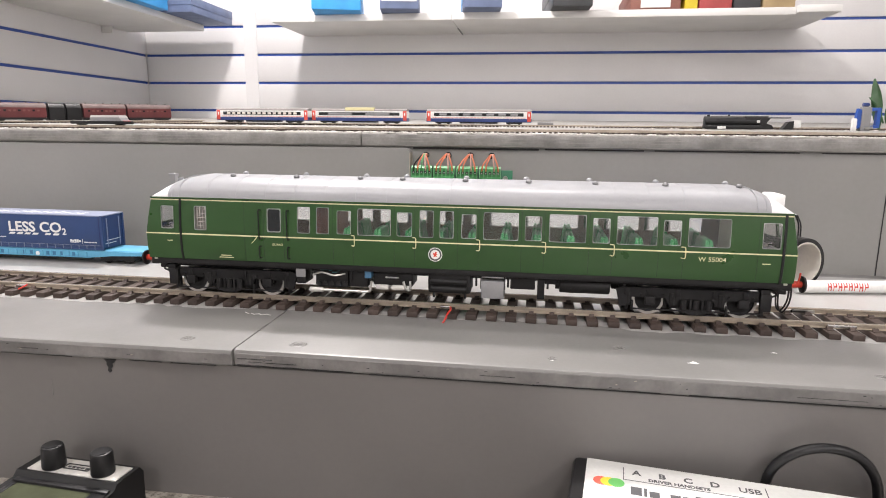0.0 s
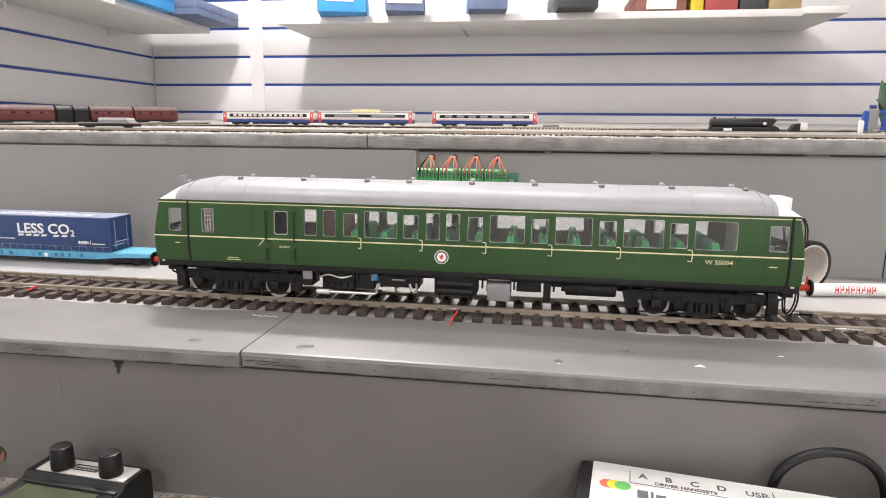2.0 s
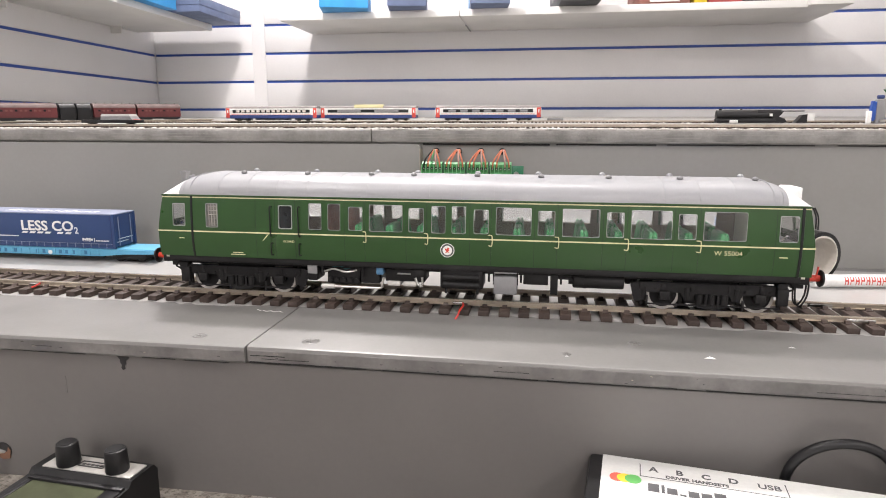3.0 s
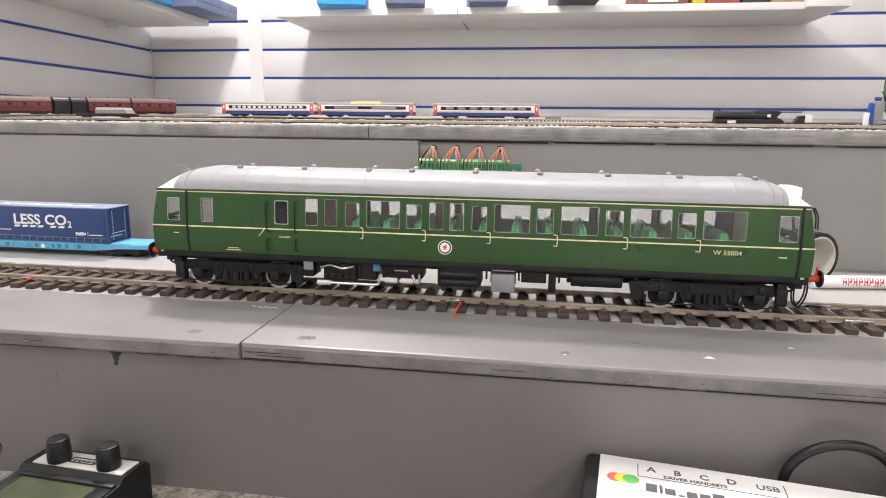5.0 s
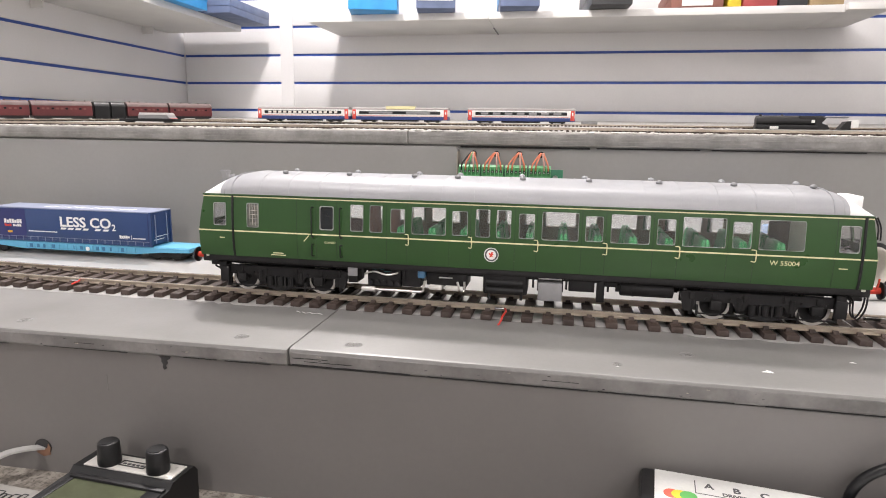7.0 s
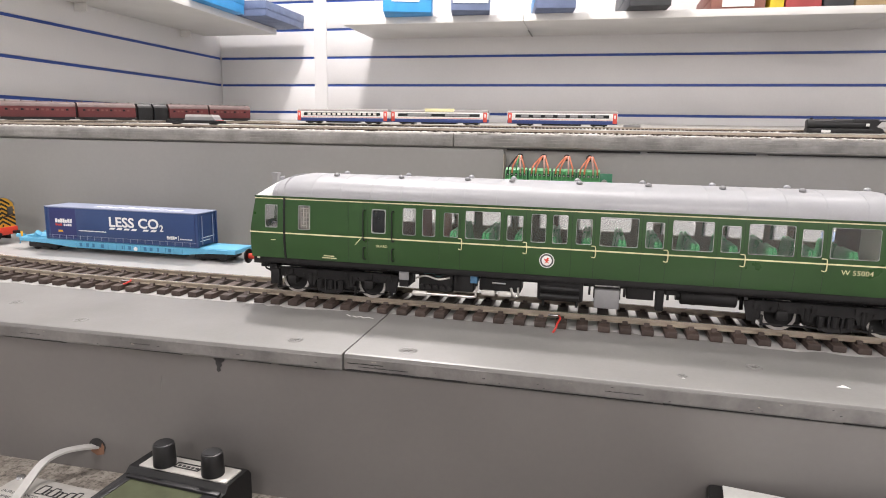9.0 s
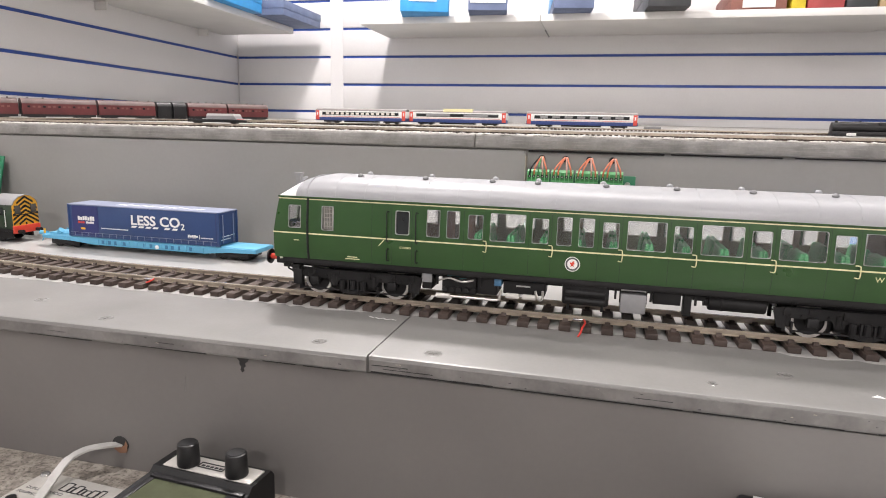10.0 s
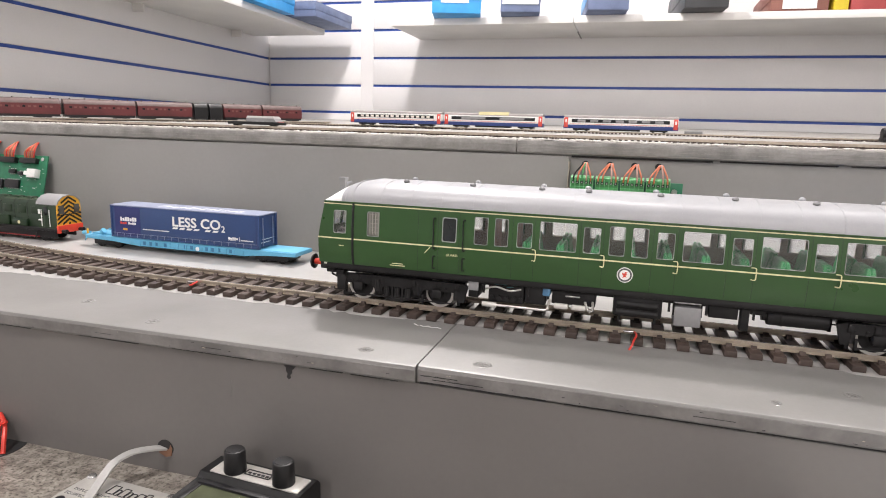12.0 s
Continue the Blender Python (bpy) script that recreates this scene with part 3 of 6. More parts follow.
for wx, q in ((-0.003, 1.0), (-0.345, 0.30)):
    y = -0.0172 + bend(wx)
    t = thing("feeder_wire", "short red feeder wire soldered to the near rail", "wire", pose(wx, y, 1.0), "track feeder wires")
    part("insulation", tube(bmesh.new(), [(0.0035, -0.004 * q, 0.0068), (0.0045, -0.0095 * q, 0.0066), (0.003, -0.017 * q, 0.0055 if q < 1 else 0.005), (0.0022, -0.0185 * q, 0.005 if q < 1 else 0.0025), (0.0005, -0.0212 * q, 0.0044 if q < 1 else -0.0002)], 0.0007), REDW, t)
    part("solder_joint", B(-0.004, 0.0042, -0.0034, -0.0012, 0.0058, 0.0072, bevel=0.0006), CHROME, t)


# ---------- the green railcar ----------
car = thing("model_railcar", "green model diesel railcar with silver-grey roof and cream lining", "model train", pose(0, 0, RAIL_TOP))


def side_y(z):
    """Half width of the body at a height above the rail: slight tumblehome below, lean above the waist."""
    return 0.0322 - 0.0015 * max(0, (0.0405 - z) / 0.0125) ** 2 - 0.0017 * max(0, (z - 0.050) / 0.0225) ** 1.6


WZ = (0.0502, 0.0686)
DZ = (0.0505, 0.0668)
wins = [(-0.212, -0.2025, *DZ), (-0.186, -0.177, 0.050, 0.0672), (-0.1305, -0.1205, 0.0503, 0.0668), (-0.108, -0.0988, *WZ), (-0.094, -0.085, *WZ), (-0.079, -0.069, *DZ), (-0.064, -0.0405, *WZ), (-0.036, -0.0255, *DZ), (-0.020, -0.0105, *WZ),
        (-0.006, 0.0035, *WZ), (0.009, 0.019, *DZ), (0.024, 0.0475, *WZ), (0.052, 0.063, *DZ), (0.068, 0.092, *WZ), (0.0965, 0.1075, *DZ), (0.112, 0.1375, *WZ),
        (0.1415, 0.1525, *DZ), (0.157, 0.183, *WZ), (0.2025, 0.2135, *DZ)]
NEAR = wins
ZB, ZT, XE, TH = 0.028, 0.0728, 0.2242, 0.0011


def end_x(z):
    """Half length of the body at a height: upright to the waist, then leaning in."""
    return XE - 0.0046 * max(0, (z - 0.046) / 0.0268) ** 1.15


FAR = [w for w in wins if w[0] < -0.2 or w[0] > -0.11] + [(-0.183, -0.157, *WZ), (-0.1375, -0.1165, *WZ)]


def side_panel(s):
    wins = NEAR if s < 0 else FAR
    xs = sorted({-XE, XE, *[w[0] for w in wins], *[w[1] for w in wins]})
    zs = sorted({ZB, 0.033, 0.040, 0.046, ZT, 0.059, *[w[2] for w in wins], *[w[3] for w in wins]})
    bm = bmesh.new()
    cache = {}

    def v(x, z, inner):
        k = (round(x, 5), round(z, 5), inner)
        if k not in cache:
            cache[k] = bm.verts.new((math.copysign(end_x(z), x) if abs(x) == XE else x, s * (side_y(z) - (TH if inner else 0)), z))
        return cache[k]

    def solid(i, j):
        if not (0 <= i < len(xs) - 1 and 0 <= j < len(zs) - 1):
            return False
        cx, cz = (xs[i] + xs[i + 1]) / 2, (zs[j] + zs[j + 1]) / 2
        return not any(a < cx < b and c < cz < d for a, b, c, d in wins)

    for i in range(len(xs) - 1):
        for j in range(len(zs) - 1):
            if not solid(i, j):
                continue
            a, b, c, d = (xs[i], zs[j]), (xs[i + 1], zs[j]), (xs[i + 1], zs[j + 1]), (xs[i], zs[j + 1])
            bm.faces.new([v(*p, False) for p in (a, b, c, d)])
            bm.faces.new([v(*p, True) for p in (d, c, b, a)])
            for (p, q), (di, dj) in (((a, b), (0, -1)), ((b, c), (1, 0)), ((c, d), (0, 1)), ((d, a), (-1, 0))):
                if not solid(i + di, j + dj):
                    bm.faces.new((v(*p, False), v(*q, False), v(*q, True), v(*p, True)))
    return bm


def window(parent, x0, x1, z0, z1, s, material=GLASS, rim=0.0006):
    """A rounded bright surround with its pane."""
    out, inn = round_rect(x0 - rim * 0.4, x1 + rim * 0.4, z0 - rim * 0.4, z1 + rim * 0.4, 0.0012), round_rect(x0 + rim, x1 - rim, z0 + rim, z1 - rim, 0.0014)
    bm = ring(bmesh.new(), out, inn, -0.0007, 0.0003)
    lean = (side_y(z0) - side_y(z1)) / (z1 - z0)
    for q in bm.verts:
        q.co.y = s * (side_y(z0) - (q.co.z - z0) * lean - q.co.y - 0.0002)
    f = part("window_frame", bm, SILVER if s < 0 else FARFRAME, parent)
    bm = bmesh.new()
    box(bm, x0 - 0.0001, x1 + 0.0001, 0.0005, 0.0008, z0 - 0.0001, z1 + 0.0001)
    for q in bm.verts:
        q.co.y = s * (side_y(z0) - (q.co.z - z0) * lean - q.co.y)
    p = part("pane", bm, material, f)
    p.visible_shadow = False


for s in (-1, 1):
    bs = part("body_side", side_panel(s), GREEN, car)
    for k, w in enumerate(NEAR if s < 0 else FAR):
        if s > 0:
            window(bs, *w, s, FARGLASS, rim=0.0007)
        elif k == 1:
            window(bs, *w, s, rim=0.00022)
        elif k == 2:
            window(bs, *w, s, DARKWIN, rim=0.00035)
        else:
            window(bs, *w, s, rim=0.00016)
    # cream lining at the waist and the cantrail
    for z, h in ((0.0467, 0.0009), (0.0714, 0.0007)):
        y = side_y(z)
        part("lining", B(-end_x(z) - 0.0003, end_x(z) + 0.0003, min(s * (y - 0.0004), s * (y + 0.00013)), max(s * (y - 0.0004), s * (y + 0.00013)), z - h / 2, z + h / 2), CREAM, bs, "cream painted line")
    # door joints
    for x in (-0.148, -0.1185, -0.1335, -0.082, -0.0675, -0.038, -0.0235, 0.0063, 0.0207, 0.0497, 0.0648, 0.0943, 0.1095, 0.139, 0.1547, 0.2005):
        bm = bmesh.new()
        loft(bm, [[(x + dx, s * (side_y(z) + dy), z) for dx, dy in ((-0.00016, -0.0003), (0.00016, -0.0003), (0.00016, 0.00007), (-0.00016, 0.00007))] for z in (0.0285, 0.034, 0.040, 0.0462)])
        loft(bm, [[(x + dx, s * (side_y(z) + dy), z) for dx, dy in ((-0.00016, -0.0003), (0.00016, -0.0003), (0.00016, 0.00007), (-0.00016, 0.00007))] for z in (0.0473, 0.055, 0.063, 0.0709)])
        part("door_joint", bm, DGREEN, bs)
    # black pipes next to the cabs
    for x in (-0.1972, 0.2158):
        bm = bmesh.new()
        loft(bm, [[(x + 0.0009 * math.cos(a), s * (side_y(z) + 0.0002 + 0.0006 * math.sin(a)), z) for a in [2 * math.pi * k / 8 for k in range(8)]] for z in (0.0275, 0.034, 0.040, 0.046, 0.055, 0.063, 0.0725)])
        part("drain_pipe", bm, BLACK, bs, "black vertical pipe")
    # bright grab handles of the doors
    for x in (-0.0665, -0.0228, 0.0213, 0.0655, 0.1102, 0.1553):
        y = side_y(0.046)
        part("door_handle", tube(bmesh.new(), [(x - 0.0022, s * y, 0.0497), (x, s * (y + 0.0012), 0.0497), (x + 0.0004, s * (y + 0.0014), 0.0475), (x + 0.0004, s * (y + 0.0014), 0.0445), (x, s * (y + 0.0012), 0.0425), (x - 0.002, s * y, 0.0425)], 0.00035, 6), CREAM, bs, "cream grab handle")
    # guard's door rails
    for x in (-0.1365, -0.1155) if s < 0 else ():
        for z0, z1 in ((0.0455, 0.0655), (0.0315, 0.0395)):
            y = side_y((z0 + z1) / 2)
            part("handrail", tube(bmesh.new(), [(x + 0.0014, s * y, z0), (x, s * (y + 0.0011), z0), (x, s * (y + 0.0012), (z0 + z1) / 2), (x, s * (y + 0.0011), z1), (x + 0.0014, s * y, z1)], 0.00045, 6), BLACK, bs, "black handrail")
    bm = bmesh.new()
    extrude(bm, [(-0.143, 0.0415), (-0.1425, 0.0413), (-0.1385, 0.0457), (-0.139, 0.046)], "y", s * (side_y(0.043) - 0.0002), s * (side_y(0.043) + 0.0002))
    part("lining_stroke", bm, CREAM, bs)
    # luggage window grille
    for k in range(4 if s < 0 else 0):
        x = -0.1848 + k * 0.0021
        part("grille_bar", B(x - 0.00018, x + 0.00018, min(s * 0.0295, s * 0.0301), max(s * 0.0295, s * 0.0301), 0.0505, 0.067), CARD, bs)
    for k in range(5 if s < 0 else 0):
        z = 0.0525 + k * 0.0031
        part("grille_bar", B(-0.1858, -0.1772, min(s * 0.0289, s * 0.0294), max(s * 0.0289, s * 0.0294), z - 0.00018, z + 0.00018), CARD, bs)
    # round emblem
    y = side_y(0.0384)
    cx, cz = -0.009, 0.0384
    em = part("emblem", extrude(bmesh.new(), [(cx + 0.0049 * math.cos(a), cz + 0.0049 * math.sin(a)) for a in [2 * math.pi * k / 28 for k in range(28)]], "y", s * (y - 0.0004), s * (y + 0.0001)), WHITE, bs, "round white, black and red emblem")
    part("emblem_ring", ring(bmesh.new(), [(cx + 0.0044 * math.cos(a), cz + 0.0044 * math.sin(a)) for a in [2 * math.pi * k / 28 for k in range(28)]], [(cx + 0.0033 * math.cos(a), cz + 0.0033 * math.sin(a)) for a in [2 * math.pi * k / 28 for k in range(28)]], s * (y + 0.00005), s * (y + 0.00016)), INKG, em)
    part("emblem_mark", extrude(bmesh.new(), [(cx + dx * 0.00100, cz + dz * 0.00100) for dx, dz in ((-1.6, -1.9), (-0.6, -0.7), (-1.5, 0.2), (-1.7, 1.4), (-0.5, 0.8), (0.2, 2.0), (1.6, 1.7), (0.8, 0.9), (1.7, 0.2), (0.5, -0.4), (1.5, -1.9), (0.3, -1.2))], "y", s * (y + 0.00005), s * (y + 0.00018)), RED, em)
    face = pose(0, 0, 0, 90, 0, 0) if s < 0 else pose(0, 0, 0, 90, 0, 180)
    yn = s * (side_y(0.042) + 0.0001)
    letters("W 55004", 0.0042, Matrix.Translation((s * -0.1642, yn, 0.0408)) @ face, CREAM, bs, "running_number", "small cream painted lettering", squeeze=1.08)
    letters("GUARD", 0.0022, Matrix.Translation((s * 0.1275, s * (side_y(0.041) + 0.0001), 0.0405)) @ face, CREAM, bs, "door_lettering", "small cream painted lettering", squeeze=1.1)
    for x, z, w in ((-0.206, 0.0415, 0.004), (0.206, 0.0405, 0.005), (-0.163, 0.0318, 0.008), (-0.163, 0.0303, 0.011)):
        part("small_print", B(x - w / 2, x + w / 2, min(s * (side_y(z) - 0.0002), s * (side_y(z) + 0.0001)), max(s * (side_y(z) - 0.0002), s * (side_y(z) + 0.0001)), z - 0.0003, z + 0.0003), CREAM, bs)

# cab ends, bowed in plan
for e in (-1, 1):
    def end_point(k, z, inner, e=e):
        x = end_x(z) + 0.0055 * (1 - (k / 5) ** 2) * 0.7 + 0.0012 * (1 - abs(k / 5) ** 6)
        return (e * (x - (0.0011 if inner else 0)), k / 5 * (side_y(z) - (0.0002 if inner else 0)), z)

    def end_band(ks, zs):
        return loft(bmesh.new(), [[end_point(k, z, False) for k in ks] + [end_point(k, z, True) for k in ks[::-1]] for z in zs])

    full = [k / 2 for k in range(-10, 11)]
    ce = part("cab_end", end_band(full, (0.028, 0.035, 0.046, 0.0512)), GREEN, car)
    part("end_header", end_band(full, (0.0672, 0.070, 0.0728)), GREEN, ce)
    for ks in ([-5, -4.6], [-2.0, -1.6], [1.6, 2.0], [4.6, 5]):
        part("end_pillar", end_band(ks, (0.0512, 0.059, 0.0672)), GREEN, ce)
    for ks in ([-4.6, -3.3, -2.0], [-1.6, 0, 1.6], [2.0, 3.3, 4.6]):
        pn = part("cab_window", end_band(ks, (0.0512, 0.0672)), GLASS, ce)
        pn.visible_shadow = False
    part("end_lining", loft(bmesh.new(), [[(e * (XE + 0.0055 * (1 - (k / 5) ** 2) * 0.7 + 0.0012 * (1 - abs(k / 5) ** 6) + d), k / 5 * side_y(0.0467), z) for d, z in ((0.0002, 0.0463), (0.0002, 0.0472), (-0.0006, 0.0472), (-0.0006, 0.0463))] for k in range(-5, 6)]), CREAM, ce)
    part("buffer_beam", B(min(e * 0.2185, e * 0.2245), max(e * 0.2185, e * 0.2245), -0.0285, 0.0285, 0.0225, 0.0282, bevel=0.0006), BLACK, car)
    for y in (-0.0195, 0.0195):
        bf = part("buffer", C((e * 0.2246, y, 0.0253), (e * 0.2335, y, 0.0253), 0.0026, 14, 0.0021), RED, car, "red buffer shank with black head")
        bm = C((e * 0.2335, y, 0.0253), (e * 0.2352, y, 0.0253), 0.0058, 20, 0.0052, bevel=0.0004)
        part("buffer_head", bm, BLACK, bf)
    hk = part("coupling_hook", tube(bmesh.new(), [(e * 0.2246, 0, 0.0245), (e * 0.228, 0, 0.0243), (e * 0.2302, 0, 0.0255), (e * 0.2296, 0, 0.0272)], 0.0009), STEEL, car)
    for y in (-0.010, -0.006) if e > 0 else ():
        part("brake_hose", tube(bmesh.new(), [(e * 0.2246, y, 0.024), (e * 0.229, y, 0.0235), (e * 0.2315, y, 0.019), (e * 0.231, y, 0.010), (e * 0.2275, y, 0.0035), (e * 0.2245, y, 0.006), (e * 0.2235, y, 0.014), (e * 0.2238, y, 0.0225)], 0.00062, 6), BLACK, car, "bent black brake pipe")
    for y in (-0.0235, 0.0235):
        part("step_bracket", B(min(e * 0.2065, e * 0.2125), max(e * 0.2065, e * 0.2125), y - 0.004, y + 0.004, 0.0165, 0.0224, bevel=0.0005), FRAME, car)
        part("jumper_cable", tube(bmesh.new(), [(e * 0.2145, y, 0.0222), (e * 0.2175, y, 0.0185), (e * 0.2135, y, 0.0165)], 0.0007, 6), FRAME, car)
    part("drawgear_plate", B(min(e * 0.219, e * 0.227), max(e * 0.219, e * 0.227), -0.014, -0.003, 0.0165, 0.0224, bevel=0.0005), BLACK, car)
    for y in (-0.026, -0.0225) if e > 0 else ():
        part("end_pipe", tube(bmesh.new(), [(e * 0.2235, y, 0.072), (e * 0.2262, y, 0.066), (e * 0.2268, y, 0.058)], 0.0005, 6), BLACK, car)
    if e > 0:
        part("red_pipe", tube(bmesh.new(), [(e * 0.2246, -0.0245, 0.0262), (e * 0.2285, -0.0245, 0.0266), (e * 0.2298, -0.0245, 0.030), (e * 0.2302, -0.0245, 0.034)], 0.0006, 6), RED, car)


# roof: an elliptical arch with domed ends
def roof_section(x, grow=0.0, n=18):
    q = max(0.0, (abs(x) - 0.191) / 0.0305)
    top = 0.0728 + (0.0882 - 0.0728) * (1 - q ** 1.75) ** 0.85 if q < 1 else 0.0730
    w = 0.0309 * (1 - 0.06 * q ** 3)
    pts = []
    for k in range(n + 1):
        a = math.pi * k / n
        c, sn = math.cos(a), math.sin(a)
        pts.append((x, -(w + grow) * math.copysign(abs(c) ** 0.72, c), 0.0726 + (top - 0.0726 + grow) * sn ** 0.85))
    return pts


st = [0.2065, 0.210, 0.213, 0.216, 0.2185, 0.2202, 0.2212, 0.2216]
roof = part("roof", loft(bmesh.new(), [roof_section(x) for x in [-0.2033 + 0.4066 * k / 30 for k in range(31)]]), ROOF, car, smooth=50)
for e in (-1, 1):
    part("cab_roof", loft(bmesh.new(), [roof_section(e * x) for x in (0.2035, 0.205, 0.2065)]), ROOF, car, smooth=50)
    # white dome paint; on the left end it also paints in the slope's glare
    part("cab_roof_front", loft(bmesh.new(), [roof_section(e * x, 0.00005) for x in st]), DOME, car, "whiter domed front of the cab roof", smooth=50)
for k in range(19):
    x = -0.198 + 0.022 * k
    inner, outer = roof_section(x, -0.0003), roof_section(x, 0.0002)
    bm = bmesh.new()
    prof = [p for p in outer] + [p for p in inner[::-1]]
    extrude(bm, [(p[1], p[2]) for p in prof], "x", x - 0.00025, x + 0.00025)
    part("roof_rib", bm, ROOF, roof)
for s in (-1, 1):
    part("rain_strip", B(-0.2203, 0.2203, min(s * 0.0300, s * 0.0313), max(s * 0.0300, s * 0.0313), 0.0722, 0.0733, bevel=0.0003), GREEN, car)
VX = (-0.164, -0.115, -0.067, -0.036, 0.009, 0.053, 0.098, 0.144, 0.191)
for y, dx in ((-0.0125, 0.0), (0.0125, -0.002)):
    for x in VX:
        v = part("roof_vent", loft(bmesh.new(), [[(x + dx + r * math.cos(a), y + r * math.sin(a), 0.0868 + h) for a in [2 * math.pi * k / 12 for k in range(12)]] for r, h in ((0.0012, -0.002), (0.0012, 0.0006), (0.0020, 0.0009), (0.0022, 0.0018), (0.0015, 0.0028), (0.0003, 0.0032))]), GREYBOX if y < 0 else ROOF, roof, smooth=60)
part("roof_lamp_box", B(0.2135, 0.2212, -0.011, 0.011, 0.0745, 0.0832, bevel=0.0008), DOME, car)
part("roof_exhaust", loft(bmesh.new(), [[(-0.2205 + dx * w, 0.002 + dy * w, z) for dx, dy in ((-1, -1), (1, -1), (1, 1), (-1, 1))] for w, z in ((0.0020, 0.0745), (0.0020, 0.0845), (0.0026, 0.0862), (0.0029, 0.0878))]), GREYBOX, car, "small flared roof pipe")
part("roof_horn", C((-0.2225, 0.008, 0.0815), (-0.2165, 0.008, 0.0842), 0.0017, 12, 0.0008), ROOF, car)

# inside: floor, lining, partitions, seats
lining = side_panel(1)
for q in lining.verts:
    q.co.y -= 0.0013
    q.co.x *= 0.985
part("inner_lining", lining, LINING, car, "dull brown inner wall")
part("interior_floor", B(-0.221, 0.221, -0.0298, 0.0298, 0.0265, 0.0282), INTER, car)
part("ceiling_panel", B(-0.2, 0.2, -0.0285, 0.0285, 0.0715, 0.0722), INTER, car)
for x in (-0.196, -0.0965, -0.0815, 0.0045, 0.150 + 0.0355, 0.199):
    part("partition", B(x - 0.0006, x + 0.0006, -0.029, 0.029 if abs(x) > 0.19 else 0.002, 0.0283, 0.071), BROWN if x in (-0.0965, 0.0045, -0.0815) else INTER, car, "brown wooden partition" if x in (-0.0965, 0.0045, -0.0815) else "")
part("equipment_cupboard", B(-0.175, -0.140, 0.004, 0.028, 0.0283, 0.062, bevel=0.0005), INTER, car)
bm = bmesh.new()
extrude(bm, [(-0.0058, 0.0), (0.0055, 0.0), (0.0055, 0.0105), (-0.003, 0.0115), (-0.0042, 0.0245), (-0.0055, 0.0262), (-0.0068, 0.0245), (-0.0066, 0.0)], "y", -0.0115, 0.0115)
bmesh.ops.bevel(bm, geom=bm.edges[:], offset=0.0006, segments=1, affect="EDGES")
seat = finish("seat", bm, SEATG, 40)
for x in [-0.073 + 0.0222 * k for k in range(12)]:
    if abs(x - 0.0045) < 0.008:
        continue
    for y in (-0.0165, 0.0165):
        for fl in (0, 180):
            o = part("seat", seat, None, car, "green seat")
            o.matrix_basis = pose(x + (0.0068 if fl else -0.0068) * -1, y, 0.0283, 0, 0, fl)
for x, e in ((-0.210, -1), (0.210, 1)):
    part("driver_desk", B(x - 0.004, x + 0.005, -0.027, 0.027, 0.0283, 0.050, bevel=0.001), GREYBOX, car)
    part("control_gear", tube(bmesh.new(), [(x - 0.002, -0.022, 0.050), (x, -0.024, 0.0525), (x + 0.002, -0.020, 0.0515)], 0.0012), CHROME, car)

# underframe
for s in (-1, 1):
    part("solebar", B(-0.2185, 0.2185, min(s * 0.0285, s * 0.0303), max(s * 0.0285, s * 0.0303), 0.0238, 0.0279, bevel=0.0004), FRAME, car)
part("chassis", B(-0.216, 0.216, -0.022, 0.022, 0.0205, 0.0262, bevel=0.0005), FRAME, car)


